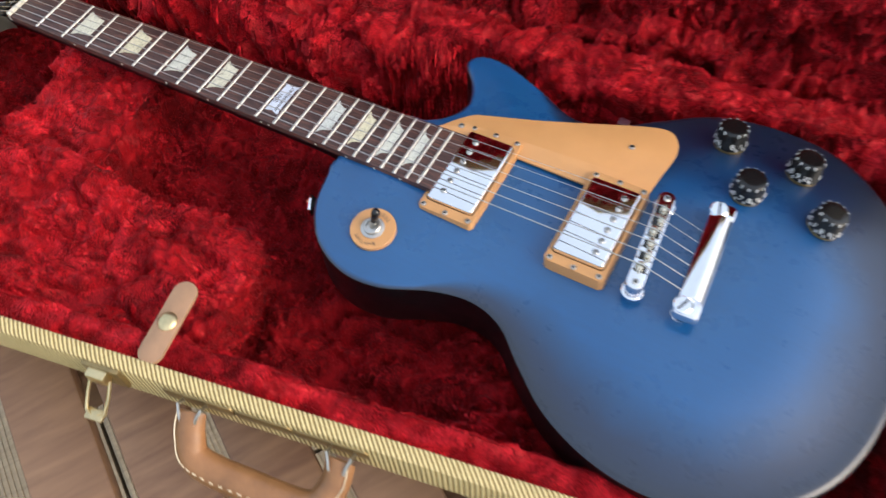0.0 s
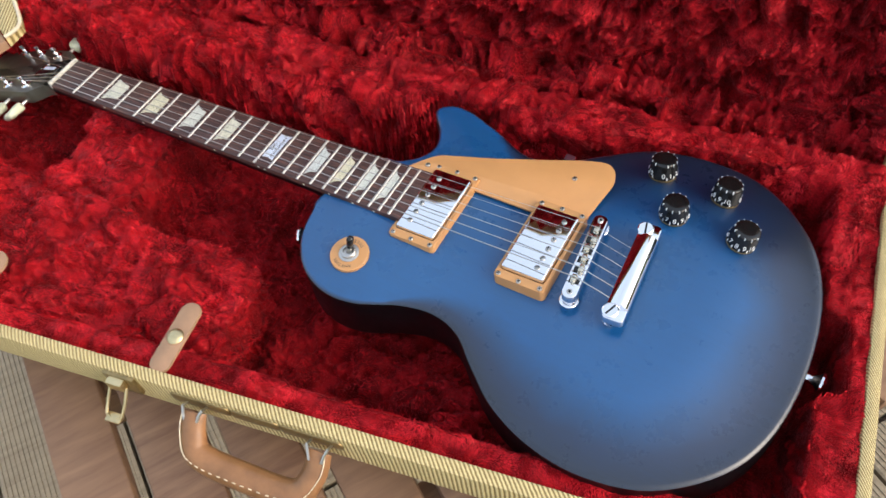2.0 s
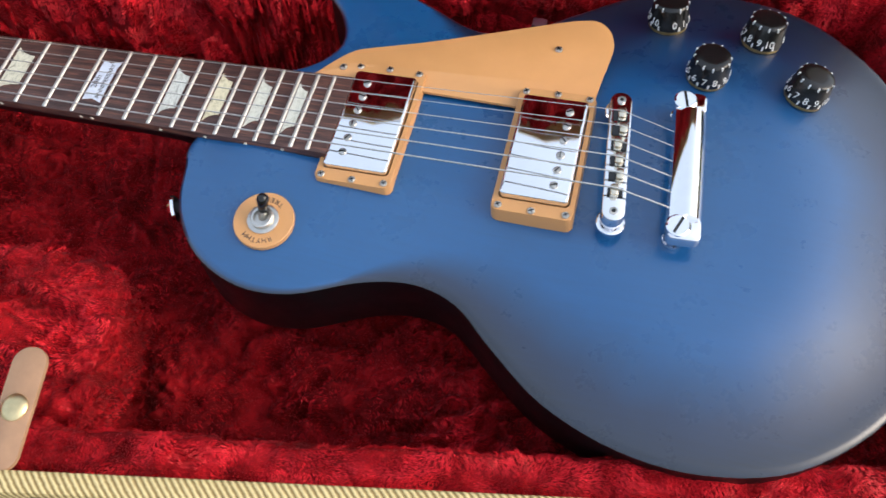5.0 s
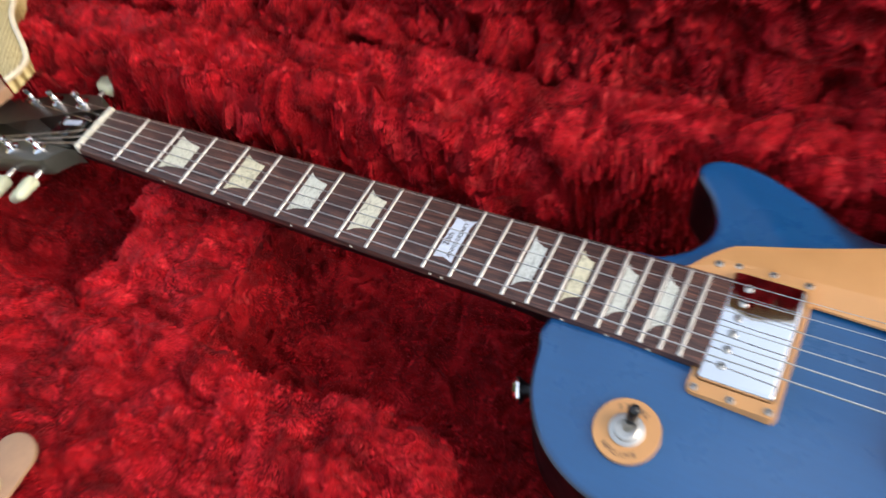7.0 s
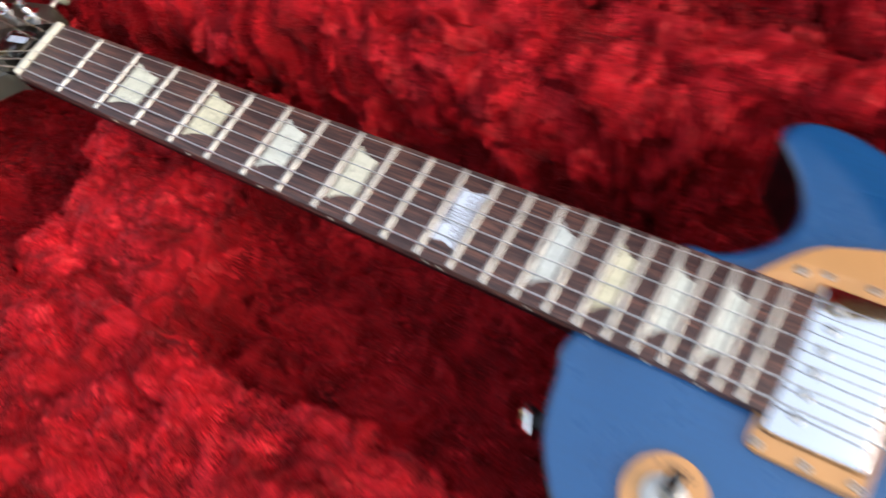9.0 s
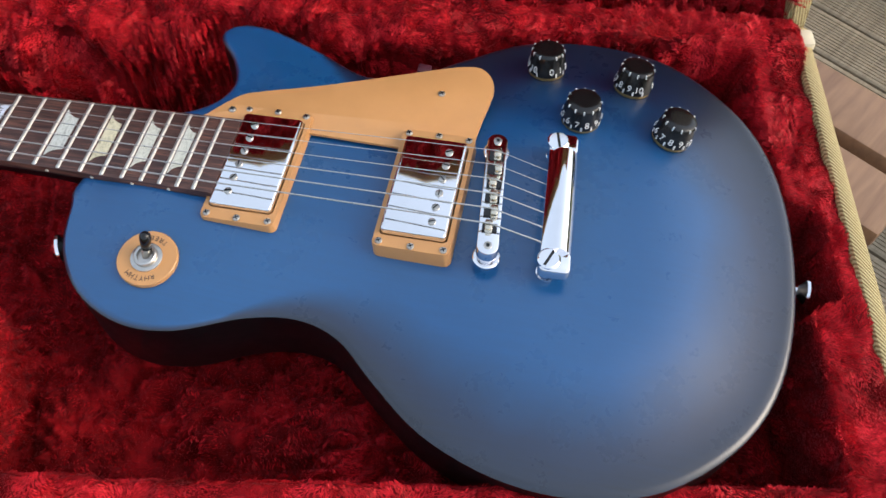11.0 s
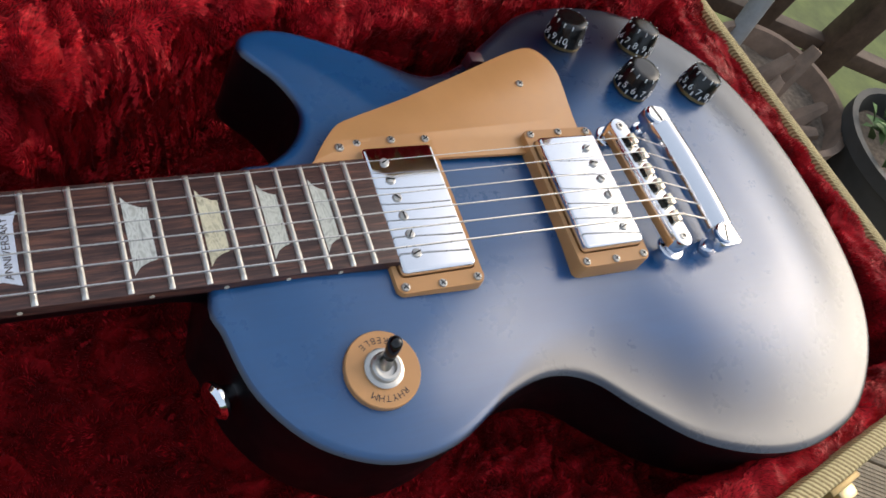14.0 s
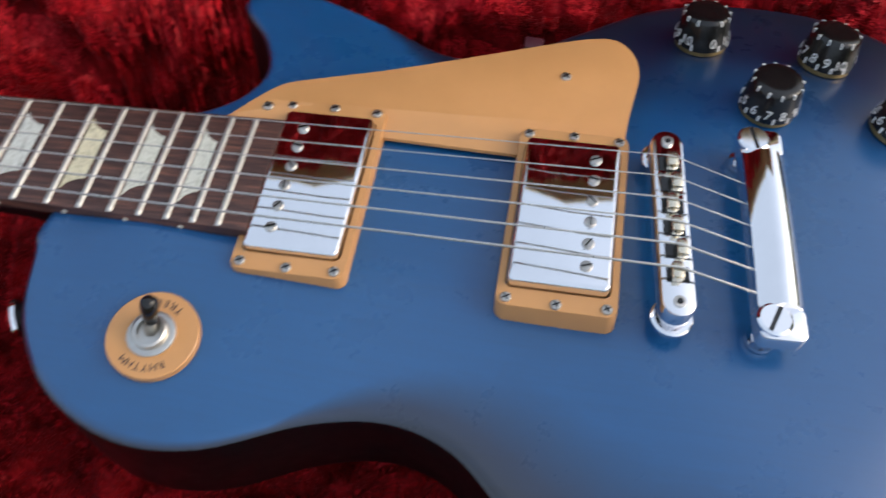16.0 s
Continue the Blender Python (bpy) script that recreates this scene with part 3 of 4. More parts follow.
def hardware(c):
    W, z = WALL, lambda world: world - TABLE_Z
    face = -W - 0.0015
    # draw latch
    for a in (-0.573, -0.885, -0.18):
        bm = bmesh.new()
        box(bm, (a - 0.014, face - 0.002, z(0.05)), (a + 0.016, -W + 0.0005, z(0.0765)), 0.001)
        latch = part("latch", bm, BRONZE, c, "aged brass draw latch")
        bm = bmesh.new()
        box(bm, (a - 0.008, face - 0.009, z(0.063)), (a + 0.008, face - 0.001, z(0.0755)), 0.002)
        part("catch", bm, BRASS, latch)
        part("bail", tube([(a - 0.008, face - 0.005, z(0.066)), (a - 0.0085, face - 0.015, z(0.057)), (a - 0.0075, face - 0.025, z(0.049)),
                           (a, face - 0.029, z(0.0465)), (a + 0.0075, face - 0.025, z(0.049)), (a + 0.0085, face - 0.015, z(0.057)), (a + 0.008, face - 0.005, z(0.066))],
                          0.0015, 8), BRASS, latch, "brass wire bail")
        bm = bmesh.new()
        box(bm, (a - 0.0075, face - 0.031, z(0.0455)), (a + 0.0075, face - 0.022, z(0.0485)), 0.0012)
        part("pull", bm, BRASS, latch)
    # handle on its two plates
    for a, w in ((-0.4970, 0.028), (-0.3960, 0.028), (-0.4460, 0.022)):
        ob = part("handle_plate", slab([(x, y) for x, y in rounded(a - w, z(0.058), a + w, z(0.072), 0.005)], 0, 0.0018, 0.0008), BRONZE, c)
        ob.matrix_basis = Matrix.Translation((0, face + 0.0018, 0)) @ pose(0, 0, 0, 90, 0, 0)
    path = spline([(-0.5000, -0.02, z(0.061)), (-0.4980, -0.034, z(0.05)), (-0.4880, -0.047, z(0.039)), (-0.4460, -0.051, z(0.0345)),
                   (-0.4020, -0.051, z(0.0345)), (-0.3890, -0.036, z(0.045)), (-0.3870, -0.02, z(0.06))], 8, False)
    bm = bmesh.new()
    rows, n = [], 12
    for i, p in enumerate(path):
        d = (path[min(i + 1, len(path) - 1)] - path[max(i - 1, 0)]).normalized()
        nrm = Vector((0, -0.35, 1)).normalized()
        side = d.cross(nrm).normalized()
        s = i / (len(path) - 1)
        wide = 0.0108 + 0.0012 * math.sin(math.pi * s) ** 2
        thick = 0.0055 + 0.006 * math.sin(math.pi * s) ** 0.7
        rows.append([bm.verts.new(p + side * wide * math.cos(2 * math.pi * k / n) + nrm * thick * math.sin(2 * math.pi * k / n)) for k in range(n)])
    for r0, r1 in zip(rows, rows[1:]):
        for k in range(n):
            bm.faces.new((r0[k - 1], r0[k], r1[k], r1[k - 1]))
    bm.faces.new(rows[0])
    bm.faces.new(rows[-1][::-1])
    bmesh.ops.recalc_face_normals(bm, faces=bm.faces)
    handle = part("handle", bm, LEATHER, c, "worn tan leather carrying handle")
    # stitches along its outer edge
    bm = bmesh.new()
    box(bm, (-0.0016, -0.00045, -0.0004), (0.0016, 0.00045, 0.0004), 0.0002, seg=1)
    me = mesh_of(bm, "stitch", THREAD)
    fine = spline([(-0.5085, -0.022, z(0.0635)), (-0.5065, -0.037, z(0.0535)), (-0.4930, -0.054, z(0.0435)), (-0.4460, -0.0585, z(0.04)),
                   (-0.3970, -0.0575, z(0.0405)), (-0.3810, -0.038, z(0.05)), (-0.3795, -0.022, z(0.0635))], 7, False)
    for p, q in zip(fine, fine[1:]):
        d = q - p
        m = Matrix.Translation((p + q) / 2 + Vector((0, -0.0015, 0.0022))) @ Vector((1, 0, 0)).rotation_difference(d).to_matrix().to_4x4()
        place("stitch", me, handle, m)
    for a in (-0.5000, -0.3870):
        for s in (-0.009, 0.009):
            part("handle_ring", tube([(a + s, face, z(0.064)), (a + s, face - 0.006, z(0.069)), (a + s * 0.8, -0.024, z(0.066)), (a + s * 0.6, -0.029, z(0.06))], 0.0013, 6), STEEL, c)
    # leather pull tabs on the compartment
    for a, turn, size in ((-0.541, -3, 1.0), (-0.752, -10, 1.4)):
        bm = slab([(x, y) for x, y in rounded(-0.0098 * size, -0.038, 0.0098 * size, 0.03, 0.0096 * size, 8)], 0, 0.0028, 0.001)
        tab = thing_part(bm, SUEDE, c, "pull_tab", "pale tan leather pull tab", pose(a, 0.036, z(0.0755), 3, 0, turn))
        me = mesh_of(lathe([(0.0074, 0), (0.0074, 0.001), (0.006, 0.0024), (0.0025, 0.0034)], 20), "press_stud", BRASS)
        place("press_stud", me, tab, tab.matrix_basis @ pose(0.0, -0.004, 0.0026), "brass press stud")
    # loose corner of the covering at the head end
    flap = [(-0.906, 0.331), (-0.909, 0.306), (-0.955, 0.338), (-1.02, 0.43), (-0.97, 0.43), (-0.945, 0.371)]
    part("corner_flap", slab(flap, z(0.083), z(0.096), 0.002), TWEED_TOP, c, "tweed corner flap")
    part("piping", tube(spline([(-0.96, 0.4, z(0.097)), (-0.945, 0.371, z(0.097)), (-0.906, 0.331, z(0.097)), (-0.909, 0.306, z(0.097))], 5, False), 0.0022, 8), THREAD, c, "cream piping")
    part("leather_corner", slab([(-0.909, 0.3045), (-0.917, 0.286), (-0.99, 0.31), (-0.956, 0.3365)], z(0.083), z(0.093), 0.002), SUEDE, c)
    # hinge ends at the far corner
    bm = bmesh.new()
    box(bm, (0.003, 0.338, RIM - 0.02), (0.0145, 0.354, RIM + 0.003), 0.003)
    part("corner_cap", bm, THREAD, c, "cream corner cap")


def thing_part(bm, mat, parent, name, label, m):
    ob = new(name, mesh_of(bm, name, mat))
    ob.parent = parent
    ob.matrix_basis = m
    return tagged(ob, label)


# ---- guitar ----
NECK = pose(0, 0, 0.07, 0, -4.5, 0)     # the fretboard's plane; the nut at its origin
HEAD = NECK @ pose(-0.005, 0, -0.002, 0, -15, 0)
SCALE = 0.628
EDGE, BACK, ARCH = 0.085, 0.037, 0.0985
OUTLINE = [(0.3775, -0.028), (0.3795, -0.048), (0.387, -0.076), (0.4065, -0.1005), (0.436, -0.1138), (0.467, -0.1118), (0.502, -0.0957), (0.53, -0.0895),
           (0.555, -0.0955), (0.579, -0.115), (0.611, -0.138), (0.652, -0.1525), (0.695, -0.1545), (0.741, -0.141), (0.782, -0.105), (0.803, -0.059),
           (0.8085, 0.004), (0.799, 0.07), (0.774, 0.119), (0.727, 0.155), (0.676, 0.1635), (0.624, 0.154), (0.585, 0.128), (0.558, 0.107),
           (0.525, 0.094), (0.488, 0.1065), (0.45, 0.1185), (0.428, 0.1165), (0.4205, 0.104), (0.4355, 0.085), (0.4425, 0.066), (0.436, 0.049), (0.42, 0.036), (0.4, 0.0285)]


def fret_at(n):
    return SCALE * (1 - 2 ** (-n / 12))


def half_width(u):
    return 0.0212 + u / 0.46 * 0.0067


EDGE_PTS = np.array([tuple(p) for p in spline([Vector(p) for p in OUTLINE], 5)])


def edge_distance(x, y):
    a, b = EDGE_PTS, np.roll(EDGE_PTS, -1, axis=0)
    p = np.array([x, y])
    d = b - a
    t = np.clip(((p - a) * d).sum(1) / (d * d).sum(1), 0, 1)
    return float(np.sqrt((((a + d * t[:, None]) - p) ** 2).sum(1).min()))


def edge_z(x):
    """Height of the top's edge: the upper bout lies flatter than the lower one."""
    t = min(1.0, max(0.0, (x - 0.46) / 0.16))
    return EDGE + 0.0092 * (1 - t * t * (3 - 2 * t))


def top_z(x, y):
    """The carved top: a shallow dish inside the edge, then the arch."""
    d = edge_distance(x, y)
    wide = 0.046 + 0.04 * min(1.0, max(0.0, (x - 0.46) / 0.14))
    t = min(1.0, max(0.0, (d - 0.002) / wide))
    rim = edge_z(x)
    return rim + (ARCH - rim) * t * t * (3 - 2 * t)


def guitar_body(g):
    bm = bmesh.new()
    burst = bm.verts.layers.float.new("burst")
    n = len(EDGE_PTS)
    rows = []
    for s in (0.0, 0.012, 0.03, 0.06, 0.1, 0.15, 0.21, 0.28, 0.36, 0.45, 0.55, 0.66, 0.78, 0.9):
        row = []
        for x, y in EDGE_PTS:
            qx = min(0.70, max(0.53, x))
            px, py = x + (qx - x) * s, y + (0.0 - y) * s
            d = edge_distance(px, py)
            z = top_z(px, py) - (0.0 if d > 0.003 else 0.0022 * (1 - d / 0.003) ** 2)
            v = bm.verts.new((px, py, z))
            # burst finish, widened on the far side to paint in the lid's dark reflection
            v[burst] = min(1.0, d / (0.002 + (0.06 + 0.6 * min(0.075, max(0.0, py - 0.03))) * min(1.0, max(0.0, (px - 0.49) / 0.15))))
            row.append(v)
        rows.append(row)
    for r0, r1 in zip(rows, rows[1:]):
        for i in range(n):
            bm.faces.new((r0[i - 1], r0[i], r1[i], r1[i - 1]))
    bm.faces.new(rows[-1])
    bmesh.ops.recalc_face_normals(bm, faces=bm.faces)
    if sum(f.normal.z for f in bm.faces) < 0:
        bmesh.ops.reverse_faces(bm, faces=bm.faces)
    part("body_top", bm, BLUE, g, "satin blue stained carved top darkening to its edge")
    bm = bmesh.new()
    pts = [Vector(p) for p in EDGE_PTS]
    rings = []
    for inset, z in ((0.0001, -0.0023), (0.0001, -0.008), (0.0, BACK + 0.006), (0.0018, BACK + 0.0018), (0.006, BACK)):
        row = []
        for i, p in enumerate(pts):
            d = pts[(i + 1) % n] - pts[i - 1]
            nrm = Vector((-d.y, d.x)).normalized()
            row.append(bm.verts.new((*(p + nrm * inset), z if z > 0 else edge_z(p.x) + z)))
        rings.append(row)
    for r0, r1 in zip(rings, rings[1:]):
        for i in range(n):
            bm.faces.new((r0[i - 1], r0[i], r1[i], r1[i - 1]))
    bm.faces.new(rings[-1])
    bmesh.ops.recalc_face_normals(bm, faces=bm.faces)
    part("body_side", bm, BLACK_LACQUER, g, "black lacquered body side and back")


def guitar_neck(g):
    end = 0.4635
    bm = bmesh.new()
    rows, n = [], 12
    for u in np.linspace(-0.006, 0.44, 24):
        w = half_width(max(u, 0)) + 0.0004
        deep = 0.0155 + 0.004 * u / 0.4
        if u > 0.36:
            deep += 0.03 * min(1, (u - 0.36) / 0.05)
        rows.append([bm.verts.new(NECK @ Vector((u, w * math.cos(math.pi * k / n), -0.0068 - deep * math.sin(math.pi * k / n) ** 0.8))) for k in range(n + 1)])
    for a, b in zip(rows, rows[1:]):
        for k in range(n):
            bm.faces.new((a[k], a[k + 1], b[k + 1], b[k]))
        bm.faces.new((a[n], a[0], b[0], b[n]))
    bm.faces.new(rows[0])
    bm.faces.new(rows[-1][::-1])
    bmesh.ops.recalc_face_normals(bm, faces=bm.faces)
    part("neck", bm, BLACK_LACQUER, g, "black lacquered neck")
    out = [(u, half_width(u) + 0.0005) for u in np.linspace(-0.0002, end, 12)]
    bm = slab(out + [(u, -v) for u, v in out[::-1]], -0.0068, -0.0009, 0.0006)
    bmesh.ops.transform(bm, matrix=NECK, verts=bm.verts)
    board = part("fretboard", bm, ROSEWOOD, g, "dark rosewood fretboard")
    bm = bmesh.new()
    box(bm, (-0.0052, -0.0215, -0.0075), (-0.0004, 0.0215, 0.0012), 0.0012, seg=3)
    bmesh.ops.transform(bm, matrix=NECK, verts=bm.verts)
    part("nut", bm, BONE, g, "pale bone string nut")
    for k in range(1, 23):
        u = fret_at(k)
        w = half_width(u) - 0.0001
        bm = bmesh.new()
        rows = []
        for v, s in ((-w, 0.25), (-w + 0.0009, 0.9), (-w + 0.0018, 1), (0, 1), (w - 0.0018, 1), (w - 0.0009, 0.9), (w, 0.25)):
            rows.append([bm.verts.new(NECK @ Vector((u + 0.00135 * math.cos(math.pi * j / 6), v, -0.0011 + 0.0013 * s * math.sin(math.pi * j / 6)))) for j in range(7)])
        for a, b in zip(rows, rows[1:]):
            for j in range(6):
                bm.faces.new((a[j], a[j + 1], b[j + 1], b[j]))
        bm.faces.new(rows[0])
        bm.faces.new(rows[-1][::-1])
        bmesh.ops.recalc_face_normals(bm, faces=bm.faces)
        part("fret", bm, FRET, board)
    # inlays: crowned trapezoids, the bass end wider
    for k in (3, 5, 7, 9, 15, 17, 19, 21):
        u0, u1 = fret_at(k - 1), fret_at(k)
        c, w = (u0 + u1) / 2, (u1 - u0)
        hw = half_width(c)
        a0, a1 = u0 + w * 0.17, u0 + w * 0.79
        am = (a0 + a1) / 2
        wide = [(a0, -hw * 0.7), (am - w * 0.12, -hw * 0.56), (am + w * 0.12, -hw * 0.49), (a1, -hw * 0.47), (a1, hw * 0.47), (am + w * 0.12, hw * 0.49), (am - w * 0.12, hw * 0.56), (a0, hw * 0.7)]
        bm = slab(wide, -0.0012, -0.0007)
        bmesh.ops.transform(bm, matrix=NECK, verts=bm.verts)
        part("inlay", bm, PEARL, board, "pearloid crown inlay", False)
    c = (fret_at(11) + fret_at(12)) / 2
    bm = slab([(c - 0.0065, -0.0115), (c - 0.0065, -0.0155), (c, -0.0142), (c + 0.0065, -0.0165), (c + 0.0058, -0.011), (c + 0.0058, 0.011), (c + 0.0075, 0.0165), (c, 0.0142), (c - 0.0055, 0.0158), (c - 0.0055, 0.0115)][::-1], -0.0012, -0.0007)
    bmesh.ops.transform(bm, matrix=NECK, verts=bm.verts)
    banner = part("banner_inlay", bm, SILVER_PEARL, board, "pale pearl anniversary banner inlay", False)
    letters("20th", 0.0055, 0.00008, INK, banner, NECK @ pose(c - 0.0032, -0.001, -0.0006, 0, 0, 90))
    letters("ANNIVERSARY", 0.0042, 0.00008, INK, banner, NECK @ pose(c + 0.0025, 0, -0.0006, 0, 0, 90))
    # side dots
    me = mesh_of(lathe([(0.0011, 0), (0.0011, 0.0004)], 10), "side_dot", BONE)
    for k in (3, 5, 7, 9, 11.7, 12.3, 15, 17, 19, 21):
        u = (fret_at(math.floor(k) - 1) + fret_at(math.floor(k))) / 2 if k == int(k) else fret_at(11.5) + (k - 12) * 0.013
        place("side_dot", me, board, NECK @ pose(u, -half_width(u) - 0.0004, -0.0042, 90, 0, 0))


def guitar_head(g):
    half = spline([(0.0, 0.0215), (-0.012, 0.023), (-0.024, 0.031), (-0.034, 0.0365), (-0.07, 0.0375), (-0.12, 0.0395), (-0.16, 0.0425), (-0.172, 0.04), (-0.181, 0.022)], 4, False)
    tip = [(-0.184, 0.008), (-0.179, 0.0)]
    out = [tuple(p) for p in half] + tip + [(x, -y) for x, y in [tuple(p) for p in half][::-1] + [tip[0]]]
    bm = slab([(x, y) for x, y in out], -0.015, 0.0, 0.0015)
    bmesh.ops.transform(bm, matrix=HEAD, verts=bm.verts)
    head = part("headstock", bm, HEAD_WOOD, g, "dark satin headstock")
    bm = slab(rounded(-0.05, -0.011, -0.012, 0.011, 0.006), 0.0, 0.0018, 0.0006)
    bmesh.ops.transform(bm, matrix=HEAD, verts=bm.verts)
    cover = part("truss_rod_cover", bm, BLACK_PLASTIC, head)
    bm = slab(rounded(-0.042, 0.0005, -0.018, 0.0055, 0.0015), 0.0018, 0.0022)
    bmesh.ops.transform(bm, matrix=HEAD, verts=bm.verts)
    part("nameplate", bm, SILVER_PEARL, cover, "plain silver bar on the cover")
    post = mesh_of(lathe([(0.0062, 0), (0.0062, 0.0014), (0.0048, 0.0022), (0.003, 0.0024), (0.003, 0.006), (0.0022, 0.0075), (0.003, 0.009), (0.003, 0.0125), (0.002, 0.0132)], 18), "string_post", CHROME)
    bm = bmesh.new()
    box(bm, (-0.0085, 0.0, -0.0035), (0.0085, 0.0165, 0.0035), 0.003, seg=3)
    for v in bm.verts:
        s = v.co.y / 0.0165
        v.co.x *= 0.55 + 0.55 * math.sin(min(1, s * 1.15) * math.pi * 0.62)
        v.co.z *= 1.15 - 0.35 * s
    button = mesh_of(bm, "tuner_button", IVORY)
    shaft = mesh_of(tube([(0, -0.014, 0), (0, 0.004, 0)], 0.0022, 8), "tuner_shaft", STEEL)
    for k, x in enumerate((-0.044, -0.084, -0.124)):
        for s in (1, -1):
            tuner = place("tuner", post, head, HEAD @ pose(x, s * (0.0255 + 0.002 * k), 0), "chrome tuner with an ivory button")
            m = HEAD @ pose(x, s * (0.043 + 0.002 * k), -0.005 if s > 0 else -0.012, 0, 0, 0 if s > 0 else 180)
            place("button", button, tuner, m @ pose(0, 0.002, 0, 0, 18 - 12 * k, 0) @ Matrix.Scale(1.4, 4), "aged ivory tuner button")
            place("shaft", shaft, tuner, m)


def guitar_strings(g):
    for i in range(6):
        s = (i - 2.5) / 2.5
        nut = NECK @ Vector((-0.002, s * 0.0178, 0.0012))
        saddle = Vector((bridge_x(s * 0.0255), s * 0.0255, 0.1232))
        tail = Vector((0.66 + 0.003 * (-s), s * 0.0252, 0.1115))
        # bass strings sit on the near side
        r = (0.00052, 0.00046, 0.0004, 0.00033, 0.00026, 0.00022)[i]
        k = (0, 1, 2, 2, 1, 0)[i]
        post = HEAD @ Vector(((-0.124, -0.084, -0.044)[2 - k], math.copysign(0.0235, s), 0.006))
        part("string", tube([post, nut, saddle, tail], r, 6), STRING, g, "wound string" if i < 3 else "plain steel string")


def bridge_x(y):
    return 0.6238 - 0.09 * y


def screw_mesh(r, name, mat=None):
    bm = lathe([(r, 0), (r, r * 0.2), (r * 0.85, r * 0.4), (r * 0.4, r * 0.48)], 14)
    return mesh_of(bm, name, mat or STEEL)


def slot_mesh(r):
    bm = bmesh.new()
    box(bm, (-r * 0.72, -r * 0.12, 0), (r * 0.72, r * 0.12, 0.0002))
    box(bm, (-r * 0.12, -r * 0.72, 0.00005), (r * 0.12, r * 0.72, 0.00025))
    return mesh_of(bm, "cross_slot", BLACK_PLASTIC, False)


def pickup(g, cx, z0, z1, tilt, cover_z, side):
    """A humbucker in its mounting ring: z0 the ring's foot, z1 its top."""
    m = pose(cx, 0, z1, 0, -tilt, 0)
    bm = bmesh.new()
    outer = rounded(-0.0228, -0.0432, 0.0228, 0.0432, 0.004)
    inner = rounded(-0.0199, -0.0352, 0.0199, 0.0352, 0.003)
    n = len(outer)
    foot = z0 - z1
    tall = [[bm.verts.new((x * 1.01, y * 1.005, foot)) for x, y in outer], [bm.verts.new((x, y, -0.0012)) for x, y in outer],
            [bm.verts.new((x * 0.985, y * 0.992, 0)) for x, y in outer], [bm.verts.new((x, y, 0)) for x, y in inner], [bm.verts.new((x, y, foot)) for x, y in inner]]
    for a, b in zip(tall, tall[1:]):
        for i in range(n):
            bm.faces.new((a[i - 1], a[i], b[i], b[i - 1]))
    bmesh.ops.recalc_face_normals(bm, faces=bm.faces)
    bmesh.ops.transform(bm, matrix=m, verts=bm.verts)
    ring = part("pickup_ring", bm, CREAM, g, "amber cream plastic pickup ring")
    bm = slab(rounded(-0.0191, -0.0346, 0.0191, 0.0346, 0.0025), -0.006, cover_z - z1, 0.0014, 3)
    bmesh.ops.transform(bm, matrix=m, verts=bm.verts)
    cover = part("pickup_cover", bm, CHROME, ring, "chromed pickup cover")
    pole = screw_mesh(0.0024, "pole_screw")
    bm = bmesh.new()
    box(bm, (-0.0021, -0.0003, 0), (0.0021, 0.0003, 0.0002))
    cut = mesh_of(bm, "slot", BLACK_PLASTIC, False)
    for i in range(6):
        at = m @ pose(side * 0.0095, (i - 2.5) * 0.0101, cover_z - z1)
        p = place("pole_screw", pole, cover, at)
        place("slot", cut, p, at @ pose(0, 0, 0.00135, 0, 0, 20 + 37 * i))
    small, cross = screw_mesh(0.0022, "ring_screw", STEEL), slot_mesh(0.0022)
    for x, y in ((-0.0187, 0.0398), (0.0187, 0.0398), (-0.0187, -0.0398), (0.0187, -0.0398), (0.0, 0.0405), (0.0, -0.0405)):
        s = place("ring_screw", small, ring, m @ pose(x, y, 0.0))
        place("cross_slot", cross, s, m @ pose(x, y, 0.00115, 0, 0, 30))


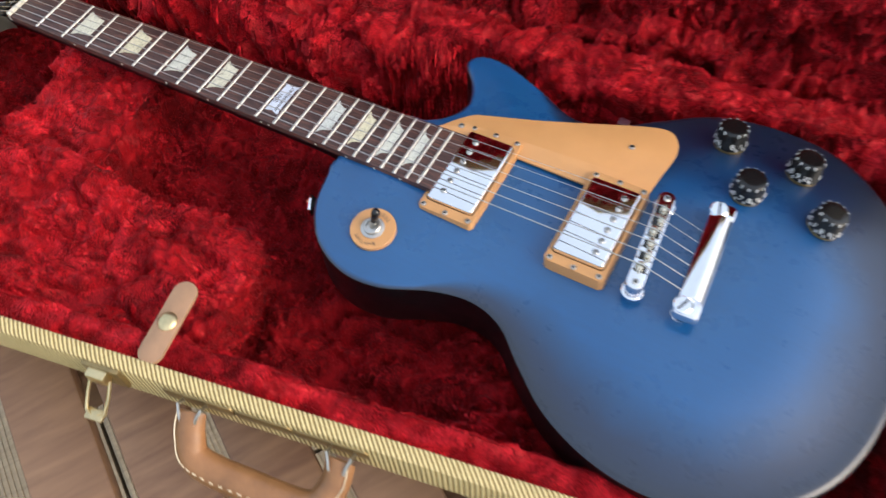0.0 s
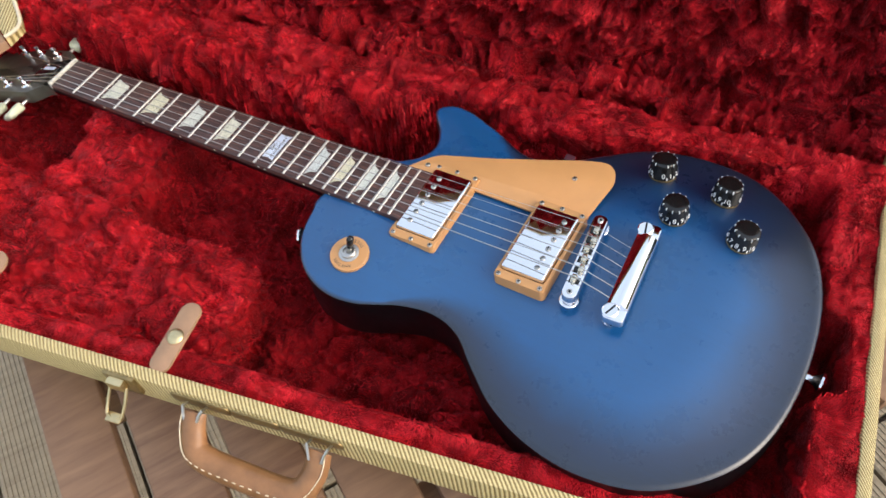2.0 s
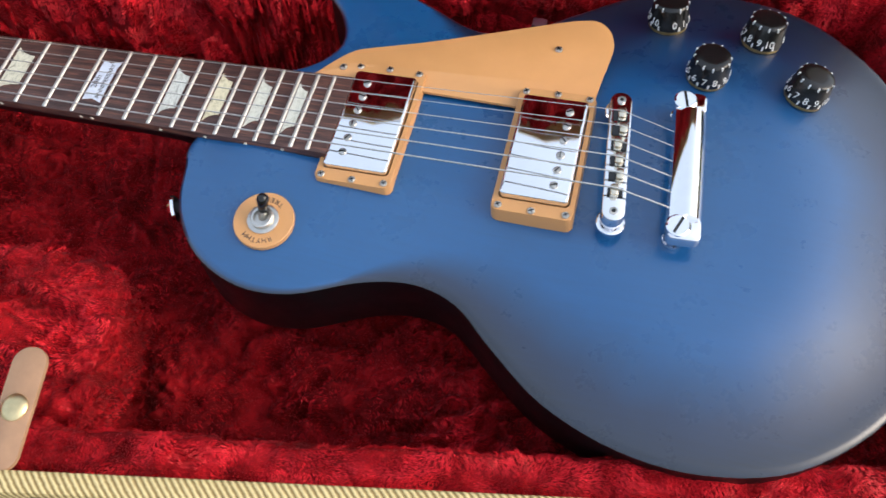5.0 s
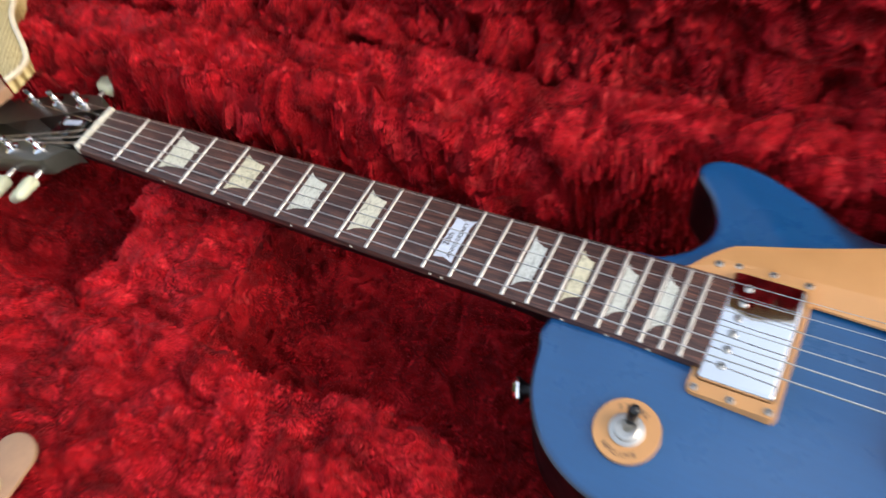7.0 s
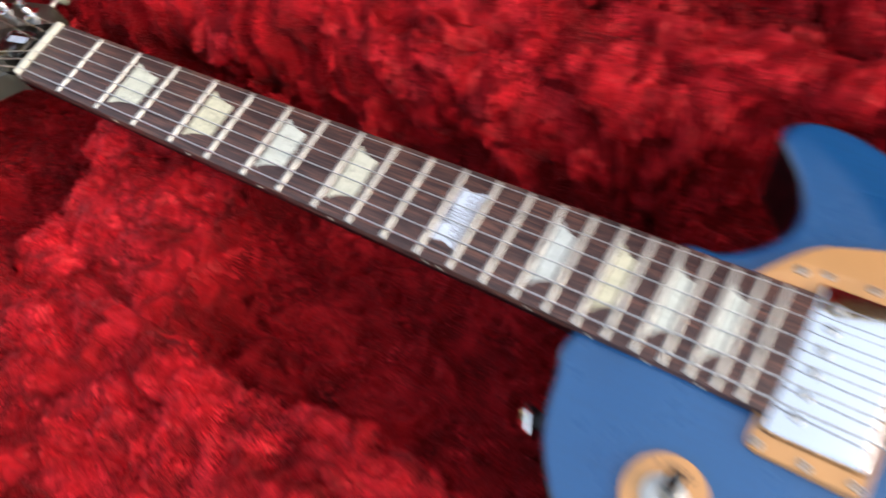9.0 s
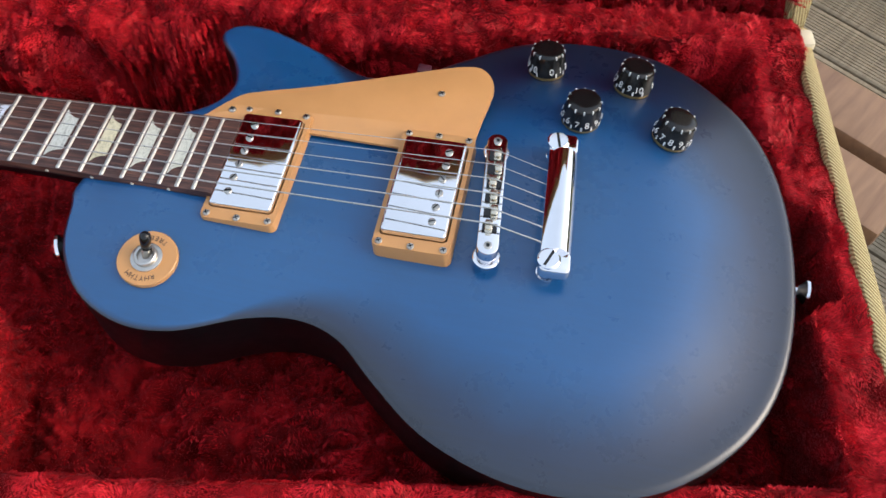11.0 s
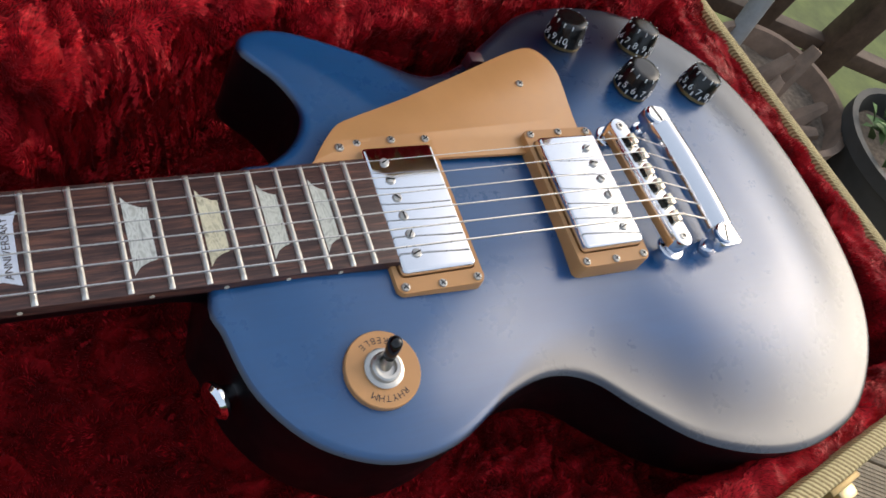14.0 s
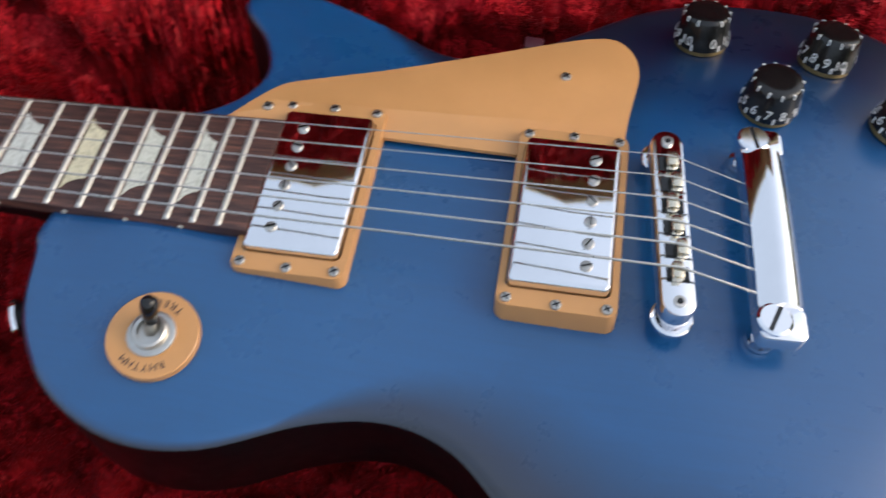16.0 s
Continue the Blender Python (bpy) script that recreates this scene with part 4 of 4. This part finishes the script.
def guitar_bridge(g):
    ang = math.degrees(math.atan(0.09))
    m = pose(bridge_x(0), 0, 0.118, 0, 0, ang)
    bm = slab(rounded(-0.0062, -0.0425, 0.0062, 0.0425, 0.006, 6), -0.0085, 0.0, 0.001)
    bmesh.ops.transform(bm, matrix=m, verts=bm.verts)
    bridge = part("bridge", bm, CHROME, g, "chromed bridge with six saddles")
    bm = bmesh.new()
    box(bm, (-0.0042, -0.0032, 0), (0.0042, 0.0032, 0.0003))
    gap = mesh_of(bm, "saddle_slot", BLACK_PLASTIC, False)
    bm = bmesh.new()
    box(bm, (-0.0022, -0.0036, 0), (0.0022, 0.0036, 0.0042), 0.001)
    sad = mesh_of(bm, "saddle", SADDLE)
    for i in range(6):
        y = (i - 2.5) * 0.0102
        place("saddle_slot", gap, bridge, m @ pose(0, y, 0.0001))
        place("saddle", sad, bridge, m @ pose(0.0006 + 0.0012 * ((i * 2) % 3 - 1), y, 0.0002))
    hole = mesh_of(lathe([(0.0024, 0), (0.0024, 0.0007), (0.0013, 0.0008), (0.0012, 0.0003)], 14), "post_screw", STEEL)
    dot = mesh_of(lathe([(0.0011, 0.0), (0.001, 0.001)], 10), "screw_socket", BLACK_PLASTIC)
    wheel = mesh_of(lathe([(0.0073, 0.0), (0.0079, 0.0006), (0.0079, 0.0022), (0.0073, 0.0028), (0.0045, 0.003), (0.0045, 0.009)], 28), "thumbwheel", CHROME)
    stem = mesh_of(lathe([(0.0042, -0.012), (0.0042, 0.001)], 14), "post", CHROME)
    for y in (-0.0368, 0.0368):
        p = place("post_screw", hole, bridge, m @ pose(0, y, 0.0))
        place("screw_socket", dot, p, m @ pose(0, y, 0))
        w = place("thumbwheel", wheel, bridge, m @ pose(0.0, y * 1.01, -0.0135))
        place("post", stem, w, m @ pose(0.0, y * 1.01, -0.0125))


def guitar_tailpiece(g):
    ang = 3.8
    m = pose(0.6622, 0.005, 0.112, 0, 0, ang)
    bm = bmesh.new()
    section = [(-0.0088, -0.0045), (-0.0092, -0.001), (-0.0082, 0.0022), (-0.0018, 0.0062), (0.0012, 0.0066), (0.0042, 0.006), (0.0084, 0.0022), (0.0092, -0.002), (0.0086, -0.0045)]
    n, rows = len(section), []
    for y in np.linspace(-0.0355, 0.0355, 9):
        rise = 0.0012 * (1 - (y / 0.0355) ** 2)
        rows.append([bm.verts.new(m @ Vector((px, y, pz + rise))) for px, pz in section])
    for a, b in zip(rows, rows[1:]):
        for k in range(n):
            bm.faces.new((a[k - 1], a[k], b[k], b[k - 1]))
    bm.faces.new(rows[0])
    bm.faces.new(rows[-1][::-1])
    bmesh.ops.recalc_face_normals(bm, faces=bm.faces)
    tail = part("tailpiece", bm, CHROME, g, "chromed stop tailpiece")
    bm = slab(rounded(-0.0088, -0.0072, 0.0088, 0.0072, 0.0035), -0.0045, 0.0028, 0.0012)
    lug = mesh_of(bm, "lug", CHROME)
    stud = mesh_of(lathe([(0.0056, -0.013), (0.0056, -0.0105), (0.0035, -0.0103), (0.0035, 0.002), (0.0064, 0.0022), (0.0066, 0.0045), (0.0056, 0.0054)], 24), "stud", CHROME)
    bm = bmesh.new()
    box(bm, (-0.0055, -0.0008, 0.0), (0.0055, 0.0008, 0.0003))
    cut = mesh_of(bm, "slot", BLACK_PLASTIC, False)
    for y in (-0.0415, 0.0415):
        place("lug", lug, tail, m @ pose(0, y, 0))
        s = place("stud", stud, tail, m @ pose(-0.0035, y, 0))
        place("slot", cut, s, m @ pose(-0.0035, y, 0.0053, 0, 0, 65 if y < 0 else 100))


def guitar_controls(g):
    # knobs
    bm = bmesh.new()
    n = 36
    prof = [(0.0126, 0.0012), (0.0127, 0.0032), (0.0124, 0.0045), (0.0109, 0.0145), (0.0105, 0.0158), (0.0097, 0.0165), (0.006, 0.0166), (0.003, 0.0166)]
    rows = [[bm.verts.new(((r + (0.0002 if (k % 2 and 1 < i < 5) else 0)) * math.cos(2 * math.pi * k / n), (r + (0.0002 if (k % 2 and 1 < i < 5) else 0)) * math.sin(2 * math.pi * k / n), z)) for k in range(n)] for i, (r, z) in enumerate(prof)]
    for a, b in zip(rows, rows[1:]):
        for k in range(n):
            bm.faces.new((a[k - 1], a[k], b[k], b[k - 1]))
    bm.faces.new(rows[-1])
    bm.faces.new(rows[0][::-1])
    bmesh.ops.recalc_face_normals(bm, faces=bm.faces)
    knob_me = mesh_of(bm, "knob", KNOB_BLACK)
    foot = mesh_of(lathe([(0.0116, -0.0016), (0.0122, -0.001), (0.0122, 0.0012), (0.011, 0.0014)], 32), "knob_base", BRONZE)
    # white bars on the top rim: painted reflections of the numerals below
    tick = bmesh.new()
    box(tick, (-0.0004, -0.0111, 0.0138), (0.0004, -0.0099, 0.0162))
    rim_reflection_me = mesh_of(tick, "tick", KNOB_WHITE, False)
    tick = bmesh.new()
    box(tick, (-0.0005, -0.0129, 0.0016), (0.0005, -0.0121, 0.0044))
    dot_me = mesh_of(tick, "tick", KNOB_WHITE, False)
    for (x, y), turn in zip(((0.641, 0.127), (0.699, 0.1225), (0.668, 0.081), (0.726, 0.081)), (20, 75, 140, 110)):
        z = top_z(x, y)
        slope = Vector((top_z(x - 0.01, y) - top_z(x + 0.01, y), top_z(x, y - 0.01) - top_z(x, y + 0.01), 0.02)).normalized()
        base = Matrix.Translation((x, y, z + 0.0016)) @ Vector((0, 0, 1)).rotation_difference(slope).to_matrix().to_4x4() @ pose(0, 0, 0, 0, 0, turn)
        knob = place("knob", knob_me, g, base, "black control knob with white numerals")
        place("knob_base", foot, knob, base, "bronze-tinted knob foot")
        for k in range(11):
            a = 360 * k / 12
            letters(str(k), 0.0062, 0.0001, KNOB_WHITE, knob, base @ pose(0, 0, 0, 0, 0, a) @ pose(0, -0.0125, 0.0058, 80, 0, 0), "numeral")
        for k in range(11):
            a = 360 * (k + 0.5) / 12
            # painted reflection at the top rim, then the printed mark at the base
            place("tick", rim_reflection_me, knob, base @ pose(0, 0, 0, 0, 0, a))
            place("tick", dot_me, knob, base @ pose(0, 0, 0, 0, 0, a))
    # pickguard
    guard = [(0.4365, 0.0285), (0.4462, 0.0415), (0.4555, 0.051), (0.467, 0.0562), (0.5, 0.0685), (0.54, 0.0855), (0.572, 0.0995), (0.588, 0.1055), (0.599, 0.1065), (0.607, 0.1), (0.6105, 0.089), (0.6095, 0.076),
             (0.6072, 0.06), (0.6055, 0.0405), (0.566, 0.0405), (0.566, 0.0312), (0.499, 0.0295), (0.499, 0.0405), (0.464, 0.0405), (0.464, 0.0295)]
    guard = [tuple(p) for p in spline([Vector(p) for p in guard[:14]], 4, False)] + guard[14:]
    bm = slab(guard[::-1], 0.1003, 0.1022, 0.0005)
    pg = part("pickguard", bm, CREAM, g, "amber cream plastic pickguard")
    small, cross = screw_mesh(0.0024, "guard_screw", STEEL), slot_mesh(0.0024)
    for x, y in ((0.578, 0.079), (0.4525, 0.037)):
        s = place("guard_screw", small, pg, pose(x, y, 0.1022))
        place("cross_slot", cross, s, pose(x, y, 0.1034, 0, 0, 40))
    bm = bmesh.new()
    box(bm, (0.557, 0.1, 0.086), (0.566, 0.1075, 0.0965), 0.001)
    part("guard_bracket", bm, BRACKET, pg, "small dark bracket under the pickguard")
    # switch on its round plate
    x, y = 0.4402, -0.0753
    slope = Vector((top_z(x - 0.016, y) - top_z(x + 0.016, y), top_z(x, y - 0.016) - top_z(x, y + 0.016), 0.032)).normalized()
    tilt = Matrix.Translation((x, y, top_z(x, y) + 0.001)) @ Vector((0, 0, 1)).rotation_difference(slope).to_matrix().to_4x4()
    bm = lathe([(0.0172, -0.002), (0.0172, 0.0012), (0.0168, 0.0016), (0.004, 0.0016)], 48)
    bmesh.ops.transform(bm, matrix=tilt, verts=bm.verts)
    plate = part("switch_plate", bm, CREAM, g, "round amber cream switch plate")
    for text, side in (("RHYTHM", -1), ("TREBLE", 1)):
        for k, ch in enumerate(text):
            a = radians((k - 2.5) * 13.5)
            # both words are read from the far side
            px, py = -0.0128 * math.sin(a), side * 0.0128 * math.cos(a)
            letters(ch, 0.0042, 0.00005, INK, plate, tilt @ pose(px, py, 0.00168, 0, 0, 180 + math.degrees(a) * side), "letter")
    bm = lathe([(0.0088, 0.0016), (0.009, 0.0026), (0.0082, 0.003), (0.0068, 0.0031), (0.0066, 0.0055), (0.0058, 0.0061), (0.0045, 0.006), (0.0043, 0.004)], 32)
    bmesh.ops.transform(bm, matrix=tilt, verts=bm.verts)
    nut = part("switch_nut", bm, STEEL, plate, "chrome knurled nut")
    stem = tilt @ pose(0, 0, 0.002, -24, 6, 0)
    bm = lathe([(0.0026, 0), (0.0028, 0.004), (0.0018, 0.0065), (0.0017, 0.009)], 16)
    bmesh.ops.transform(bm, matrix=stem, verts=bm.verts)
    part("switch_lever", bm, STEEL, plate)
    bm = lathe([(0.0024, 0.0065), (0.0027, 0.007), (0.0033, 0.014), (0.0031, 0.0163), (0.0019, 0.0179), (0.0005, 0.0183)], 18)
    bmesh.ops.transform(bm, matrix=stem, verts=bm.verts)
    part("switch_tip", bm, BLACK_PLASTIC, plate, "black plastic switch tip")
    # strap buttons
    prof = [(0.0038, 0.0), (0.0036, 0.006), (0.005, 0.0095), (0.0085, 0.0125), (0.0088, 0.0142), (0.007, 0.0162), (0.002, 0.0168)]
    for m in (pose(0.3885, -0.063, 0.076, 0, -90, 22), pose(0.808, 0.006, 0.063, 0, 90, 0)):
        bm = lathe(prof, 24)
        bmesh.ops.transform(bm, matrix=m, verts=bm.verts)
        part("strap_button", bm, CHROME, g, "chrome strap button")


def guitar():
    g = thing("electric_guitar", (0.6, 0.0, BACK), "blue burst single-cutaway electric guitar with chrome hardware, lying in its case", "electric guitar")
    guitar_body(g)
    guitar_neck(g)
    guitar_head(g)
    guitar_strings(g)
    pickup(g, 0.4813, 0.0955, 0.1030, 4.3, 0.1066, -1)
    pickup(g, 0.5842, 0.0955, 0.1078, 3.8, 0.1128, 1)
    guitar_bridge(g)
    guitar_tailpiece(g)
    guitar_controls(g)
    return g


# ---- the garden behind ----
def pot(name, at, r, h, mat, label, soil=True):
    t = thing(name, at, label, "plant pot", local=True)
    bm = lathe([(r * 0.72, 0), (r * 0.97, h * 0.86), (r * 1.04, h * 0.87), (r * 1.05, h), (r * 0.96, h), (r * 0.92, h * 0.8), (r * 0.7, 0.02)], 40, cap=False)
    part("pot_wall", bm, mat, t)
    bm = bmesh.new()
    bmesh.ops.create_circle(bm, cap_ends=True, segments=28, radius=r * 0.92)
    bmesh.ops.subdivide_edges(bm, edges=bm.edges, cuts=3, use_grid_fill=True)
    bmesh.ops.triangulate(bm, faces=bm.faces)
    for v in bm.verts:
        v.co.z = h * 0.78 + 0.012 * noise.noise(v.co * 30)
    part("soil", bm, SOIL, t)
    return t


def leaf_mesh(size):
    bm = bmesh.new()
    pts = [(0, 0, 0), (0.3, 0.25, 0.12), (0.65, 0.22, 0.16), (1, 0, 0.05), (0.65, -0.22, 0.16), (0.3, -0.25, 0.12)]
    vs = [bm.verts.new(Vector(p) * size) for p in pts]
    mid = [bm.verts.new(Vector((0.35, 0, 0.06)) * size), bm.verts.new(Vector((0.7, 0, 0.08)) * size)]
    for f in ((vs[0], mid[0], vs[1]), (vs[1], mid[0], mid[1], vs[2]), (vs[2], mid[1], vs[3]), (vs[0], vs[5], mid[0]), (vs[5], vs[4], mid[1], mid[0]), (vs[4], vs[3], mid[1])):
        bm.faces.new(f)
    return mesh_of(bm, "leaf", LEAF)


def plant(t, z, r, count, size, seed):
    rnd = random.Random(seed)
    me = leaf_mesh(size)
    for _ in range(count):
        a, d = rnd.uniform(0, 360), r * math.sqrt(rnd.random())
        place("leaf", me, t, pose(d * math.cos(radians(a)), d * math.sin(radians(a)), z + rnd.uniform(0, size * 0.7), rnd.uniform(-25, 25), rnd.uniform(-60, 5), a + rnd.uniform(-40, 40)))


def garden():
    p = pot("plant_pot", (1.62, 0.72, DECK_Z), 0.17, 0.27, POT_DARK, "round black plastic pot of dry soil with small seedlings")
    plant(p, 0.215, 0.12, 9, 0.035, 3)
    p = pot("plant_pot", (1.98, 0.66, DECK_Z), 0.19, 0.22, POT_CLAY, "weathered clay bowl holding a broken ornament")
    rnd = random.Random(21)
    bm = bmesh.new()
    for x, y, tall in ((0.03, 0.02, 0.17), (-0.03, 0.05, 0.13), (-0.06, -0.03, 0.11), (0.05, -0.06, 0.09), (0.0, -0.09, 0.07)):
        tip = Vector((x + rnd.uniform(0.04, 0.08), y + rnd.uniform(-0.06, 0.06), 0.13 + tall))
        tube([(x, y, 0.15), tip], [0.03, 0.014], 7, bm)
    for v in bm.verts:
        v.co += noise.noise_vector(v.co * 40) * 0.008
    part("ornament", bm, POT_CLAY, p, "crumbling stone ornament")
    p = pot("plant_pot", (2.25, 0.42, DECK_Z), 0.19, 0.27, POT_DARK, "dark pot with green leafy plants")
    plant(p, 0.23, 0.14, 60, 0.06, 8)
    # the balustrade
    t = thing("balustrade", (2.05, 1.12, DECK_Z), "brown stained timber balustrade at the edge of the deck", "fence", turn=-22.0, local=True)
    for z in (0.06, 0.5, 0.92):
        bm = bmesh.new()
        box(bm, (-1.5, -0.02, z), (1.5, 0.025, z + 0.05), 0.005)
        part("rail", bm, RAIL_WOOD, t)
    for x, w in ((-1.5, 0.04), (0.26, 0.022), (0.53, 0.045), (1.5, 0.04)):
        bm = bmesh.new()
        box(bm, (x - w, -0.05, 0), (x + w, 0.03, 1.02), 0.006)
        part("post", bm, RAIL_WOOD, t)
    t = thing("pipe", (1.93, 0.78, DECK_Z), "grey plastic pipe leaning on the balustrade", "pipe", local=True)
    part("pipe_length", tube([(0, 0, 0.01), (0.12, 0.16, 0.55), (0.2, 0.28, 1.0)], 0.024, 14), PIPE_GREY, t)
    # flowers beyond the rail
    t = thing("flower_bed", (1.75, 1.92, DECK_Z - 0.16), "low green bed dotted with pink flowers", "flowers", local=True)
    rnd = random.Random(5)
    bm = bmesh.new()
    for _ in range(900):
        c = Vector((rnd.gauss(0, 0.45), rnd.gauss(0, 0.14), 0))
        c.z = rnd.uniform(0.0, 0.32) * max(0.2, 1 - c.length * 0.7)
        m = Matrix.Translation(c) @ Euler((rnd.uniform(-1, 1), rnd.uniform(-1, 1), rnd.uniform(0, 6.3))).to_matrix().to_4x4()
        vs = [bm.verts.new(m @ Vector(q)) for q in ((0, 0, 0), (0.03, 0.015, 0.008), (0.07, 0, 0), (0.03, -0.015, 0.008))]
        bm.faces.new(vs)
    tagged(part("foliage", bm, LEAF, t), kind="stuff")
    bm = bmesh.new()
    for _ in range(70):
        c = Vector((rnd.gauss(0, 0.4), rnd.gauss(0, 0.13), rnd.uniform(0.22, 0.36)))
        made = bmesh.ops.create_icosphere(bm, subdivisions=1, radius=rnd.uniform(0.015, 0.03))["verts"]
        for v in made:
            v.co = Vector((v.co.x, v.co.y, v.co.z * 0.5)) + c
    tagged(part("blossom", bm, PETAL, t), kind="stuff")
    # hedge that closes the garden
    rnd = random.Random(9)
    for k, (x, y, turn) in enumerate(((9, 3, 90), (3, 10, 0), (-8, 2, 90), (1, -9, 0))):
        t = thing("hedge", (x, y, DECK_Z - 0.16), "tall dense green garden hedge", "hedge", "hedges round the garden", turn, True)
        verts, faces = [], []
        for _ in range(5000):
            c = Vector((rnd.uniform(-9, 9), rnd.gauss(0, 0.35), 2.0 * rnd.random() ** 0.8))
            e = Euler((rnd.uniform(0, 6), rnd.uniform(0, 6), rnd.uniform(0, 6))).to_matrix()
            i = len(verts)
            verts += [c + e @ Vector(q) for q in ((-0.16, -0.1, 0), (0.16, -0.1, 0.03), (0.16, 0.1, 0), (-0.16, 0.1, 0.03))]
            faces.append((i, i + 1, i + 2, i + 3))
        me = bpy.data.meshes.new("foliage")
        me.from_pydata(verts, [], faces)
        me.materials.append(FAR_GREEN)
        ob = new("foliage", me)
        ob.parent = t
        tagged(ob, kind="stuff")


def lint():
    bm = bmesh.new()
    bmesh.ops.create_icosphere(bm, subdivisions=2, radius=0.003)
    for v in bm.verts:
        v.co = Vector((v.co.x * 1.5, v.co.y * 0.7, v.co.z * 0.5)) + noise.noise_vector(v.co * 900) * 0.001
    ob = new("lint_fleck", mesh_of(bm, "lint_fleck", LINT))
    ob.matrix_basis = pose(0.012, 0.101, 0.023, 0, 0, 40)
    tagged(ob, "small white fleck of lint on the plush", "lint")


ground()
table()
case()
guitar()
garden()
lint()
deck()
